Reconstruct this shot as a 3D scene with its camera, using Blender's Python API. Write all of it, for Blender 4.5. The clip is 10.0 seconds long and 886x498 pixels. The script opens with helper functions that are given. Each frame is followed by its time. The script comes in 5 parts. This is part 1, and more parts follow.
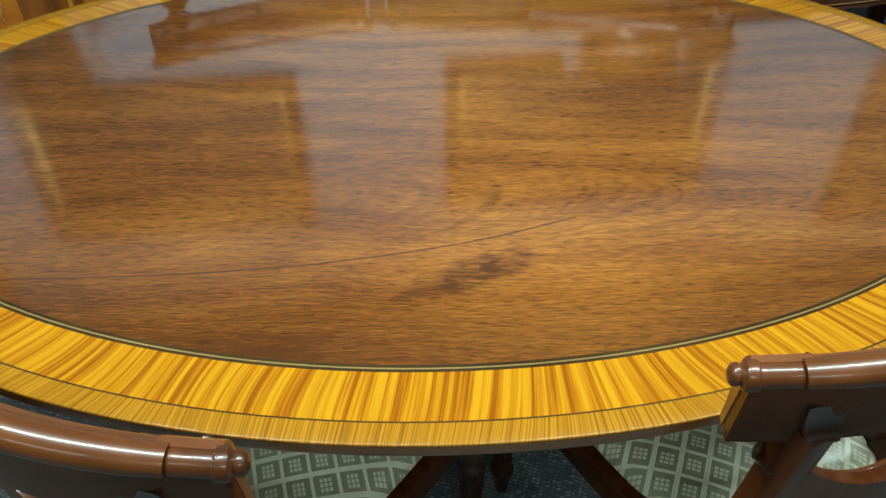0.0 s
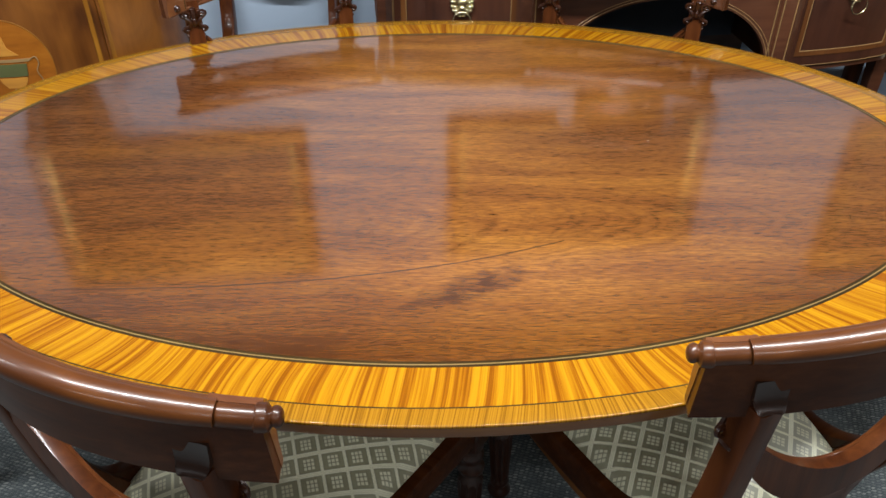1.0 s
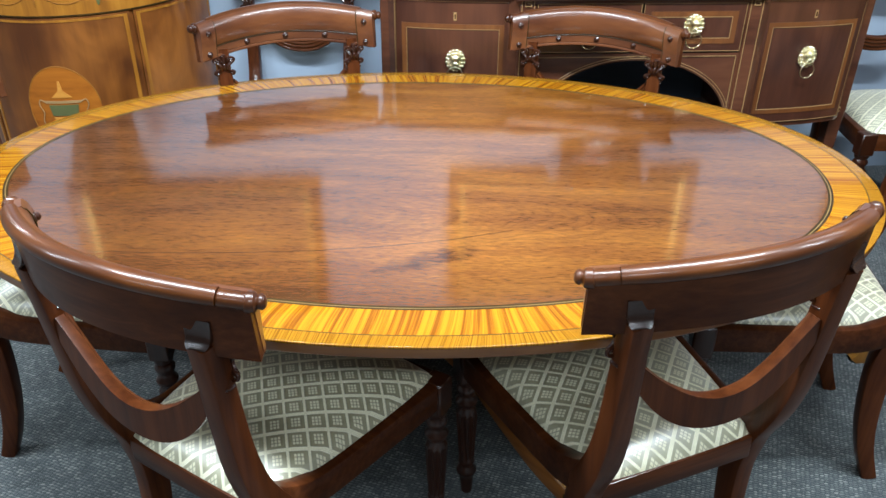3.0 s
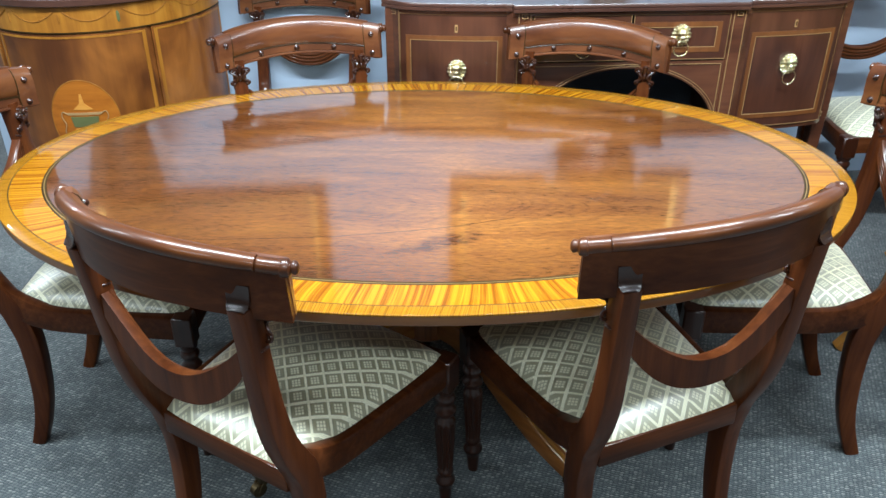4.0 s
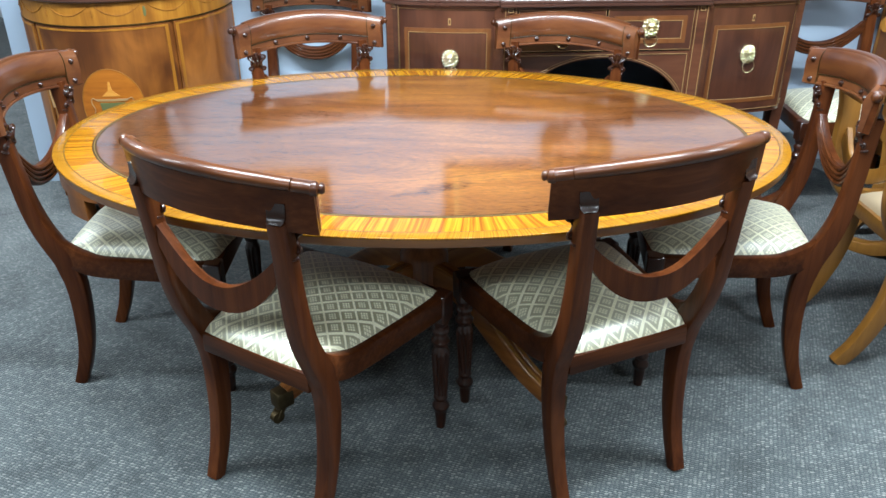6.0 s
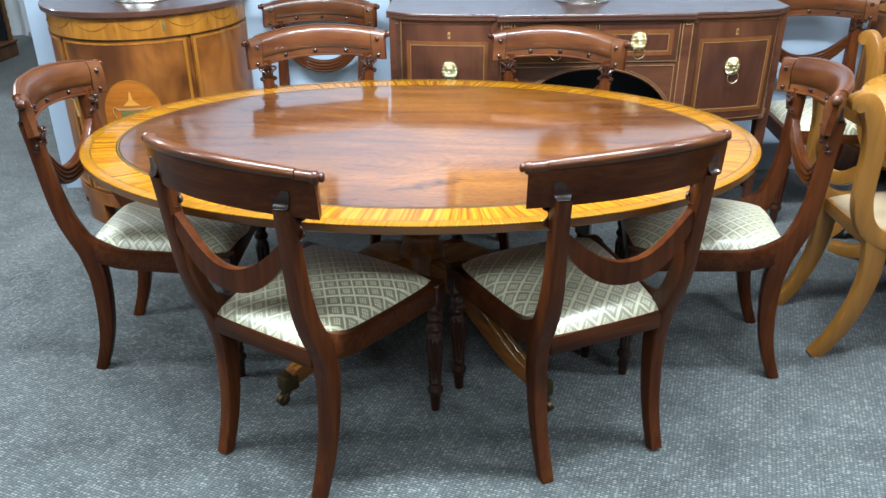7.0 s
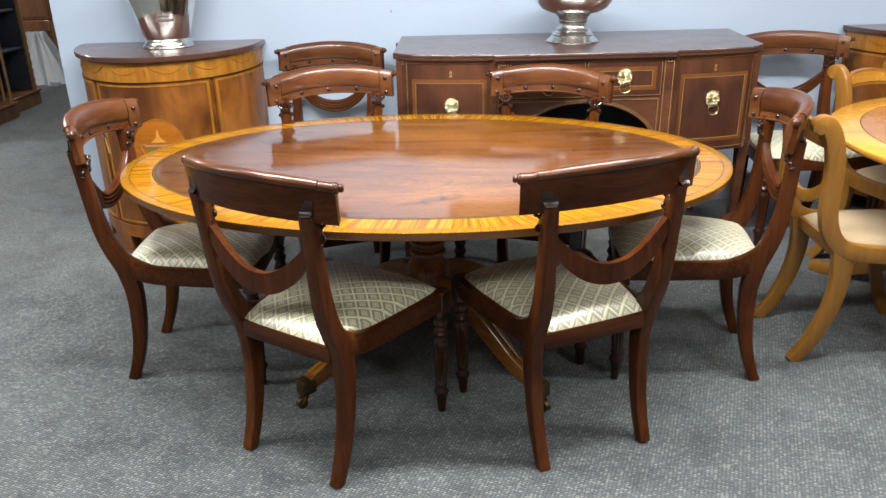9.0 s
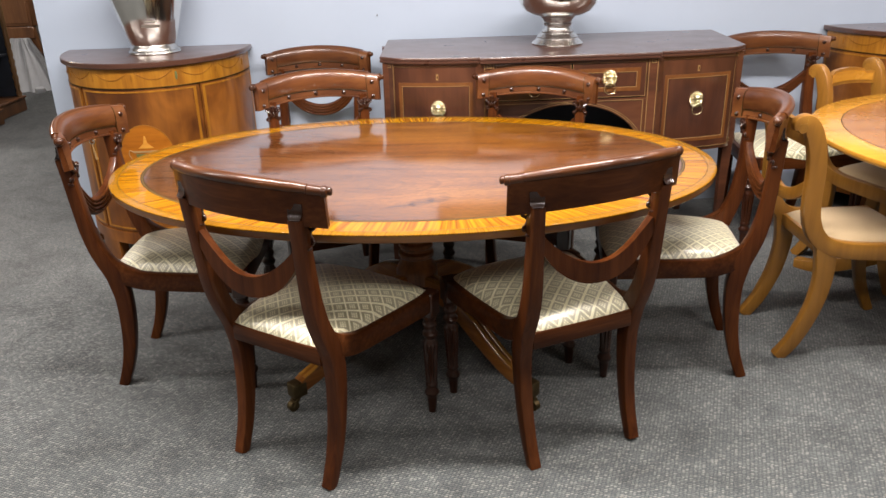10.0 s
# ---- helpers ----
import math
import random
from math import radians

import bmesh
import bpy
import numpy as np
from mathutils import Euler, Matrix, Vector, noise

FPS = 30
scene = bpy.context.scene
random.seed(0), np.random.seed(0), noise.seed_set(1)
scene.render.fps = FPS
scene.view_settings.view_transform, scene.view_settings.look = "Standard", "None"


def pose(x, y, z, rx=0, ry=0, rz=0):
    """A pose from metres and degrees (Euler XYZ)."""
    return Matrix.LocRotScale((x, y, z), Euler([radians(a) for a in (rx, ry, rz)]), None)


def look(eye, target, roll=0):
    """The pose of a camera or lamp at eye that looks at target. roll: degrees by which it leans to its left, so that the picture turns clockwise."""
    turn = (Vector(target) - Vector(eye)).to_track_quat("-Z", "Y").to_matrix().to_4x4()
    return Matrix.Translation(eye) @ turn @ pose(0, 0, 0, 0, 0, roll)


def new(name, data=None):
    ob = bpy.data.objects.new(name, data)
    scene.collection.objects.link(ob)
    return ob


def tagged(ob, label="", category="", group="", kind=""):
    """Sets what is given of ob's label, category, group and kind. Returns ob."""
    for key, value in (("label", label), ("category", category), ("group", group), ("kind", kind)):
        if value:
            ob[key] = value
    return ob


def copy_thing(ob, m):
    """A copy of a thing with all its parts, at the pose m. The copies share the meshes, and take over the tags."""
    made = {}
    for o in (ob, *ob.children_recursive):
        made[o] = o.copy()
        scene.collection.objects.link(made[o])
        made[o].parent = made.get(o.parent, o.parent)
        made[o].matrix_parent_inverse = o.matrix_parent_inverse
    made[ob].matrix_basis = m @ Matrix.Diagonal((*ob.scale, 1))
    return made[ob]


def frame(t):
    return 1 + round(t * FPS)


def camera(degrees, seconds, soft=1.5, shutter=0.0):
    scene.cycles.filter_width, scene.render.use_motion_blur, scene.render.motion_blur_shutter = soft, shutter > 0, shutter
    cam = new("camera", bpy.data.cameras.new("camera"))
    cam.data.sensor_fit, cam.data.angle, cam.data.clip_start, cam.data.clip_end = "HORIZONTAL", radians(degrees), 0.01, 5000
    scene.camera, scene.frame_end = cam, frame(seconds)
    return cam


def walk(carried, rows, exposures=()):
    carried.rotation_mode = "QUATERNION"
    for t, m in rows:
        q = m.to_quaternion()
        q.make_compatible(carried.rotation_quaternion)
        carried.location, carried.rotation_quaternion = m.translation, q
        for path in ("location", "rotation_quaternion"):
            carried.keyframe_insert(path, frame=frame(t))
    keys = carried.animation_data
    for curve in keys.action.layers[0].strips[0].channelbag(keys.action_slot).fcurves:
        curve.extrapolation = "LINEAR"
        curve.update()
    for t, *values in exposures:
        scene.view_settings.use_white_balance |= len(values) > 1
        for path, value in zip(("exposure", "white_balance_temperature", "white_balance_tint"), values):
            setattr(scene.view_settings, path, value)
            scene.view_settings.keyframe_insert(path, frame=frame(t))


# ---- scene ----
cam = camera(60.1, 10.0)
PATH = [
    (0, (-0.084, -1.212, 1.398), (-0.02, 0.311, 0.103), -0.7),
    (0.5, (-0.09, -1.292, 1.417), (-0.007, 0.289, 0.195), -0.3),
    (1, (-0.094, -1.35, 1.428), (-0.024, 0.273, 0.26), -0.3),
    (1.5, (-0.089, -1.397, 1.431), (-0.028, 0.266, 0.322), 0.2),
    (2, (-0.043, -1.471, 1.432), (0.001, 0.223, 0.369), 0.6),
    (2.5, (-0.008, -1.573, 1.424), (0.017, 0.146, 0.401), 0.7),
    (4, (-0.029, -1.81, 1.426), (-0.005, -0.045, 0.486), -0.1),
    (4.5, (-0.052, -1.876, 1.416), (-0.012, -0.108, 0.482), -0.1),
    (5, (-0.057, -1.943, 1.412), (-0.007, -0.173, 0.483), -0.1),
    (5.5, (-0.052, -2.043, 1.414), (-0.004, -0.27, 0.491), -0.0),
    (7, (0.009, -2.307, 1.429), (0.018, -0.505, 0.561), -0.2),
    (7.5, (0.028, -2.419, 1.422), (0.019, -0.605, 0.579), -0.5),
    (8, (0.028, -2.498, 1.422), (0.007, -0.673, 0.604), -0.9),
    (8.5, (0.017, -2.537, 1.431), (-0.001, -0.696, 0.651), -0.7),
    (9, (0.01, -2.556, 1.431), (0.007, -0.705, 0.673), -1.0),
    (9.5, (0.014, -2.571, 1.435), (0.028, -0.718, 0.681), -1.3),
    (10, (0.011, -2.575, 1.435), (0.037, -0.722, 0.683), -1.4),
]
walk(cam, [(t, look(eye, target, roll)) for t, eye, target, roll in PATH],
     exposures=[(0, -0.90, 5450, -17), (0.5, -0.90, 5900, 4), (1, -0.85, 5950, 7), (2, -0.58, 5650, 6), (4.5, -0.13, 5320, 1), (7, 0.03, 5450, 2), (8.5, -0.02, 5850, 6), (9.2, -0.18, 6450, 12), (10, -0.26, 6900, 17)])

# ---- world, lights, exposure ----
world = bpy.data.worlds.new("world")
scene.world = world
world.use_nodes = True
world.node_tree.nodes["Background"].inputs[0].default_value = (0.75, 0.85, 1.0, 1)
world.node_tree.nodes["Background"].inputs[1].default_value = 0.04

CEILING = 2.75
PANELS = [(-0.80, -0.68), (0.80, -0.68), (-3.1, -0.68), (3.1, -0.68), (-4.9, -0.68), (2.8, 0.75), (-2.2, -2.8), (0.0, -3.0), (2.2, -2.8), (-4.3, 3.0), (-3.0, 5.6)]
POWERS = [146, 140, 36, 74, 88, 18, 24, 44, 34, 112, 45]


def panel_light(x, y, power):
    data = bpy.data.lights.new("ceiling_panel_light", "AREA")
    data.shape, data.size, data.size_y = "RECTANGLE", 1.40, 0.13
    data.energy, data.color = power, (1.0, 0.972, 0.93)
    ob = new("ceiling_panel_light", data)
    ob.matrix_basis = pose(x, y, CEILING - 0.03)


for (px, py), power in zip(PANELS, POWERS):
    panel_light(px, py, power)

# ---- materials ----


def material(name):
    m = bpy.data.materials.new(name)
    m.use_nodes = True
    nt = m.node_tree
    return m, nt, nt.nodes["Principled BSDF"]


def node(nt, kind, **values):
    n = nt.nodes.new(kind)
    for key, value in values.items():
        if key in n.inputs:
            n.inputs[key].default_value = value
    return n


def math_node(nt, op, a, b=0.0, c=0.0):
    n = nt.nodes.new("ShaderNodeMath")
    n.operation = op
    for i, v in enumerate((a, b, c)):
        if isinstance(v, (int, float)):
            n.inputs[i].default_value = v
        else:
            nt.links.new(v, n.inputs[i])
    return n.outputs[0]


def ramp(nt, fac, *stops):
    n = nt.nodes.new("ShaderNodeValToRGB")
    e = n.color_ramp.elements
    while len(e) < len(stops):
        e.new(0.5)
    for el, (p, c) in zip(e, stops):
        el.position, el.color = p, (*c, 1)
    nt.links.new(fac, n.inputs[0])
    return n.outputs[0]


def mix(nt, fac, a, b, blend="MIX"):
    n = nt.nodes.new("ShaderNodeMix")
    n.data_type, n.blend_type = "RGBA", blend
    for i, v in ((0, fac), (6, a), (7, b)):
        if isinstance(v, (int, float)):
            n.inputs[i].default_value = v
        elif isinstance(v, tuple):
            n.inputs[i].default_value = (*v, 1)
        else:
            nt.links.new(v, n.inputs[i])
    return n.outputs[2]


def stretched(nt, sx, sy, sz, turn=0.0):
    tc = nt.nodes.new("ShaderNodeTexCoord")
    mp = nt.nodes.new("ShaderNodeMapping")
    mp.inputs["Scale"].default_value = (sx, sy, sz)
    mp.inputs["Rotation"].default_value = (0, 0, turn)
    nt.links.new(tc.outputs["Object"], mp.inputs[0])
    return mp.outputs[0]


def noise_tex(nt, vec, scale, detail=4.0, rough=0.55, distort=0.0):
    n = node(nt, "ShaderNodeTexNoise", Scale=scale, Detail=detail, Roughness=rough, Distortion=distort)
    nt.links.new(vec, n.inputs["Vector"])
    return n.outputs[0]


def bump(nt, bsdf, height, strength, distance):
    b = node(nt, "ShaderNodeBump", Strength=strength, Distance=distance)
    nt.links.new(height, b.inputs["Height"])
    nt.links.new(b.outputs[0], bsdf.inputs["Normal"])


def polished_wood(name, dark, mid, light, along="x", grain=60.0, rough=0.3, coat=0.6, coat_rough=0.08, figure=5.0, spec=0.5, fine_share=0.45, drawn=0.35, grain_bump=0.06):
    m, nt, b = material(name)
    k = {"x": (0.06, 1, 1), "y": (1, 0.06, 1), "z": (1, 1, 0.06)}[along]
    fine = noise_tex(nt, stretched(nt, *(grain * v for v in k)), 1.0, 5, 0.6, 0.4)
    wide = noise_tex(nt, stretched(nt, *(figure * (drawn if v < 1 else 1) for v in k)), 1.0, 3, 0.5, 1.2)
    mixed = math_node(nt, "ADD", math_node(nt, "MULTIPLY", fine, fine_share), math_node(nt, "MULTIPLY", wide, 1 - fine_share))
    col = ramp(nt, mixed, (0.34, dark), (0.5, mid), (0.66, light))
    inf = nt.nodes.new("ShaderNodeObjectInfo")
    hsv = nt.nodes.new("ShaderNodeHueSaturation")
    nt.links.new(math_node(nt, "MULTIPLY_ADD", inf.outputs["Random"], 0.22, 0.89), hsv.inputs["Value"])
    nt.links.new(col, hsv.inputs["Color"])
    nt.links.new(hsv.outputs[0], b.inputs["Base Color"])
    smear = noise_tex(nt, stretched(nt, 7, 7, 7), 1.0, 3, 0.6)
    nt.links.new(math_node(nt, "MULTIPLY_ADD", smear, 0.16, rough - 0.08), b.inputs["Roughness"])
    b.inputs["Coat Weight"].default_value = coat
    b.inputs["Coat Roughness"].default_value = coat_rough
    b.inputs["Specular IOR Level"].default_value = spec
    bump(nt, b, fine, grain_bump, 0.002)
    return m


MAHOGANY = polished_wood("chair_mahogany", (0.0256, 0.0071, 0.0022), (0.0533, 0.0155, 0.0043), (0.0916, 0.0292, 0.0083), "x", 70, 0.34, 0.20, 0.10, spec=0.06)
TURNED_WOOD = polished_wood("turned_mahogany", (0.012, 0.0034, 0.0014), (0.026, 0.0072, 0.0026), (0.046, 0.0140, 0.0046), "z", 70, 0.30, 0.5, 0.10, spec=0.3)
MAHOGANY_UP = polished_wood("chair_mahogany_upright", (0.0310, 0.0082, 0.0025), (0.0641, 0.0180, 0.0047), (0.0951, 0.0295, 0.0080), "z", 70, 0.34, 0.20, 0.10, spec=0.07)
POLISHED = polished_wood("chair_mahogany_polished", (0.016, 0.0062, 0.0036), (0.028, 0.0115, 0.0066), (0.044, 0.0185, 0.0105), "z", 70, 0.26, 0.6, 0.24, spec=0.4)
ROLL_WOOD = polished_wood("chair_roll_mahogany", (0.0283, 0.0073, 0.0015), (0.0568, 0.0162, 0.0029), (0.0952, 0.0300, 0.0055), "x", 60, 0.34, 0.38, 0.13, 6, 0.30, 0.25)
# lighter chair mahogany: the light on the rail front is in the colour
LIT_RAIL_WOOD = polished_wood("chair_rail_mahogany_lit", (0.0502, 0.0148, 0.0049), (0.0928, 0.0305, 0.0095), (0.1411, 0.0515, 0.0155), "x", 55, 0.34, 0.4, 0.15, 5, 0.35, 0.25)
SIDEBOARD_WOOD = polished_wood("sideboard_mahogany", (0.0384, 0.0129, 0.0065), (0.0704, 0.0236, 0.0108), (0.1040, 0.0380, 0.0173), "x", 60, 0.34, 0.45, 0.12)
SIDEBOARD_FLAME = polished_wood("sideboard_flame", (0.0289, 0.0094, 0.0051), (0.0536, 0.0180, 0.0090), (0.0850, 0.0303, 0.0144), "z", 45, 0.34, 0.45, 0.12, 5, fine_share=0.3, drawn=0.5)
SIDEBOARD_TOP = polished_wood("sideboard_top", (0.0468, 0.0194, 0.0129), (0.0648, 0.0273, 0.0175), (0.0846, 0.0378, 0.0248), "x", 60, 0.30, 0.4, 0.12, 3, grain_bump=0.01)
CABINET_WOOD = polished_wood("cabinet_mahogany", (0.0682, 0.0198, 0.0037), (0.1408, 0.0451, 0.0066), (0.2365, 0.0836, 0.0123), "z", 50, 0.42, 0.25, 0.14, 4.5, spec=0.3, fine_share=0.16, drawn=0.6)
CABINET_FRIEZE = polished_wood("cabinet_satinwood", (0.2064, 0.0756, 0.0067), (0.3010, 0.1201, 0.0097), (0.3956, 0.1722, 0.0165), "z", 50, 0.42, 0.25, 0.14, 9, spec=0.3)
MEDALLION_WOOD = polished_wood("medallion_satinwood", (0.1904, 0.0546, 0.0040), (0.2800, 0.0872, 0.0060), (0.3472, 0.1176, 0.0090), "x", 50, 0.5, 0.12, 0.2, spec=0.2)
CROSSBAND = polished_wood("crossband_veneer", (0.078, 0.026, 0.0065), (0.118, 0.041, 0.0100), (0.155, 0.060, 0.0145), "z", 60, 0.36, 0.4, 0.12)
PEDESTAL_WOOD = polished_wood("pedestal_mahogany", (0.110, 0.035, 0.010), (0.220, 0.074, 0.018), (0.320, 0.120, 0.030), "z", 60, 0.36, 0.2, 0.14, spec=0.25)
# lighter than the column's mahogany: light on the legs put into the colour
LIT_LEG_WOOD = polished_wood("table_leg_mahogany_lit", (0.17, 0.058, 0.012), (0.29, 0.105, 0.020), (0.40, 0.158, 0.032), "x", 60, 0.32, 0.35, 0.12, spec=0.3)
LEG_BAND = polished_wood("leg_satinwood", (0.32, 0.125, 0.014), (0.43, 0.185, 0.022), (0.52, 0.24, 0.034), "x", 60, 0.30, 0.5, 0.12)
YELLOW_WOOD = polished_wood("yellow_satinwood", (0.1845, 0.0782, 0.0103), (0.2385, 0.1049, 0.0142), (0.2880, 0.1352, 0.0202), "z", 45, 0.38, 0.3, 0.14, 6)
YELLOW_TOP = polished_wood("yellow_table_band", (0.3784, 0.1634, 0.0176), (0.4558, 0.2107, 0.0248), (0.5160, 0.2580, 0.0360), "x", 45, 0.26, 0.4, 0.07, 6)
YELLOW_FIELD = polished_wood("yellow_table_field", (0.2280, 0.0808, 0.0150), (0.3040, 0.1187, 0.0210), (0.3800, 0.1568, 0.0275), "x", 50, 0.26, 0.35, 0.10, 6)
COLUMN_WOOD = polished_wood("pale_column_wood", (0.22, 0.11, 0.045), (0.32, 0.175, 0.07), (0.40, 0.23, 0.10), "z", 40, 0.45, 0.2, 0.2)
BOOKCASE_WOOD = polished_wood("bookcase_wood", (0.10, 0.038, 0.014), (0.17, 0.068, 0.024), (0.23, 0.098, 0.036), "z", 40, 0.4, 0.3, 0.2)
SWAG_WOOD = polished_wood("shaded_inlay", (0.20, 0.080, 0.012), (0.25, 0.102, 0.015), (0.29, 0.125, 0.019), "x", 50, 0.6, 0.0, 0.2, spec=0.1)
STRING_WOOD = polished_wood("boxwood_string", (0.23, 0.135, 0.052), (0.285, 0.170, 0.066), (0.34, 0.205, 0.082), "x", 80, 0.4, 0.3, 0.15)
DARK_FRAME = polished_wood("dark_picture_frame", (0.035, 0.016, 0.007), (0.06, 0.028, 0.012), (0.09, 0.042, 0.018), "x", 50, 0.45, 0.2, 0.2)
OLIVE_STRING = polished_wood("olive_string", (0.15, 0.095, 0.03), (0.19, 0.12, 0.04), (0.23, 0.15, 0.05), "x", 80, 0.4, 0.3, 0.15, spec=0.2)
EBONY = polished_wood("ebonised_string", (0.018, 0.010, 0.003), (0.030, 0.017, 0.005), (0.045, 0.027, 0.008), "x", 60, 0.4, 0.05, 0.15, spec=0.08)


def table_field_material():
    m, nt, b = material("table_mahogany_field")
    tc = nt.nodes.new("ShaderNodeTexCoord")
    sep = nt.nodes.new("ShaderNodeSeparateXYZ")
    nt.links.new(tc.outputs["Object"], sep.inputs[0])
    X, Y = sep.outputs[0], sep.outputs[1]
    swirl = noise_tex(nt, stretched(nt, 1.1, 3.0, 1), 1.0, 2, 0.5)

    def streaks(fx, fy, warp, detail, rough):
        v = nt.nodes.new("ShaderNodeCombineXYZ")
        nt.links.new(math_node(nt, "MULTIPLY", X, fx), v.inputs[0])
        nt.links.new(math_node(nt, "MULTIPLY_ADD", swirl, warp, math_node(nt, "MULTIPLY", Y, fy)), v.inputs[1])
        return noise_tex(nt, v.outputs[0], 1.0, detail, rough, 0.2)

    coarse = streaks(1.6, 22.0, 6.0, 4, 0.55)
    fine = streaks(9.0, 190.0, 38.0, 4, 0.65)
    wide = noise_tex(nt, stretched(nt, 1.5, 2.6, 1), 1.0, 3, 0.5, 0.6)
    total = math_node(nt, "ADD", math_node(nt, "MULTIPLY", coarse, 0.34), math_node(nt, "ADD", math_node(nt, "MULTIPLY", fine, 0.24), math_node(nt, "MULTIPLY", wide, 0.42)))
    col = ramp(nt, total, (0.36, (0.086, 0.0260, 0.0040)), (0.46, (0.150, 0.0500, 0.0070)), (0.53, (0.206, 0.0755, 0.0104)), (0.63, (0.285, 0.1170, 0.0158)))
    pores = noise_tex(nt, stretched(nt, 42, 1050, 1), 1.0, 3, 0.6)
    col = mix(nt, 0.6, col, ramp(nt, pores, (0.47, (1, 1, 1)), (0.59, (0.30, 0.23, 0.20))), "MULTIPLY")
    tone = noise_tex(nt, stretched(nt, 2.2, 6.5, 1), 1.0, 4, 0.55, 0.8)
    col = mix(nt, 0.66, col, ramp(nt, tone, (0.36, (0.70, 0.67, 0.65)), (0.56, (1.04, 1.04, 1.04))), "MULTIPLY")
    # darker towards both ends, the boundary wandering with the swirl
    end_tone = math_node(nt, "MULTIPLY_ADD", swirl, 0.3, math_node(nt, "SUBTRACT", math_node(nt, "ABSOLUTE", math_node(nt, "SUBTRACT", X, 0.06)), 0.12))
    col = mix(nt, 1.0, col, ramp(nt, end_tone, (0.16, (1.05, 1.05, 1.05)), (0.64, (0.70, 0.66, 0.66))), "MULTIPLY")
    dashes = noise_tex(nt, stretched(nt, 24, 420, 1), 1.0, 3, 0.6, 0.4)
    col = mix(nt, 0.32, col, ramp(nt, dashes, (0.52, (1, 1, 1)), (0.66, (0.42, 0.36, 0.32))), "MULTIPLY")
    flecks = noise_tex(nt, stretched(nt, 60, 620, 1), 1.0, 4, 0.7)
    col = mix(nt, 0.75, col, ramp(nt, flecks, (0.37, (0.46, 0.40, 0.36)), (0.49, (1, 1, 1)), (0.62, (1.25, 1.25, 1.15))), "MULTIPLY")
    # darker along the front edge, broken up by the coarse streaks
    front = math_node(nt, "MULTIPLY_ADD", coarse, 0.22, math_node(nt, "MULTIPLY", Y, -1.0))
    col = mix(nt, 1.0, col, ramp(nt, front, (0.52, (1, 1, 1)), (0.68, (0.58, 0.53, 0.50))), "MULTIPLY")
    # cathedral figure towards one end
    dy = math_node(nt, "ADD", Y, 0.275)
    par = math_node(nt, "MULTIPLY_ADD", math_node(nt, "MULTIPLY", dy, dy), 16.0, math_node(nt, "MULTIPLY_ADD", swirl, 0.45, X))
    v = nt.nodes.new("ShaderNodeCombineXYZ")
    nt.links.new(math_node(nt, "MULTIPLY", par, 30.0), v.inputs[0])
    arcs = noise_tex(nt, v.outputs[0], 1.0, 3, 0.6)
    qx = math_node(nt, "MULTIPLY", math_node(nt, "SUBTRACT", X, 0.26), 1.9)
    qy = math_node(nt, "MULTIPLY", dy, 6.5)
    near = math_node(nt, "SUBTRACT", 1.0, math_node(nt, "ADD", math_node(nt, "MULTIPLY", qx, qx), math_node(nt, "MULTIPLY", qy, qy)))
    near = math_node(nt, "MULTIPLY", math_node(nt, "MAXIMUM", near, 0.0), 0.5)
    col = mix(nt, near, col, mix(nt, 1.0, col, ramp(nt, arcs, (0.40, (0.55, 0.48, 0.44)), (0.52, (1.05, 1.05, 1.0))), "MULTIPLY"))
    # a long thin shake in the veneer, and a dark burr beside it
    curve = math_node(nt, "MULTIPLY_ADD", math_node(nt, "MULTIPLY_ADD", math_node(nt, "MULTIPLY_ADD", X, 0.17, 0.36), X, 0.235), X, -0.3855)
    gap = math_node(nt, "ABSOLUTE", math_node(nt, "SUBTRACT", Y, math_node(nt, "MULTIPLY_ADD", coarse, 0.012, math_node(nt, "SUBTRACT", curve, 0.006))))
    line = math_node(nt, "LESS_THAN", gap, math_node(nt, "MULTIPLY_ADD", fine, 0.0052, -0.0011))
    ends = math_node(nt, "MULTIPLY", math_node(nt, "GREATER_THAN", X, -0.56), math_node(nt, "LESS_THAN", X, 0.20))
    col = mix(nt, math_node(nt, "MULTIPLY", math_node(nt, "MULTIPLY", line, ends), 0.75), col, (0.045, 0.014, 0.005))
    bx = math_node(nt, "MULTIPLY", math_node(nt, "SUBTRACT", X, 0.045), 9.0)
    by = math_node(nt, "MULTIPLY", math_node(nt, "SUBTRACT", math_node(nt, "MULTIPLY_ADD", X, -0.46, Y), -0.462), 26.0)
    rad = math_node(nt, "ADD", math_node(nt, "MULTIPLY", bx, bx), math_node(nt, "MULTIPLY", by, by))
    rad = math_node(nt, "ADD", rad, math_node(nt, "MULTIPLY_ADD", noise_tex(nt, stretched(nt, 30, 90, 1), 1.0, 4, 0.6), 2.4, -1.15))
    col = mix(nt, 1.0, col, ramp(nt, rad, (0.0, (0.34, 0.28, 0.36)), (0.9, (1, 1, 1))), "MULTIPLY")
    nt.links.new(col, b.inputs["Base Color"])
    b.inputs["Roughness"].default_value = 0.30
    b.inputs["Specular IOR Level"].default_value = 0.12
    b.inputs["Coat Weight"].default_value = 1.0
    b.inputs["Coat IOR"].default_value = 2.12
    smear = noise_tex(nt, stretched(nt, 4, 4, 1), 1.0, 4, 0.6)
    nt.links.new(math_node(nt, "MULTIPLY_ADD", smear, 0.09, 0.045), b.inputs["Coat Roughness"])
    bump(nt, b, noise_tex(nt, stretched(nt, 5, 9, 1), 1.0, 2), 0.02, 0.002)
    return m


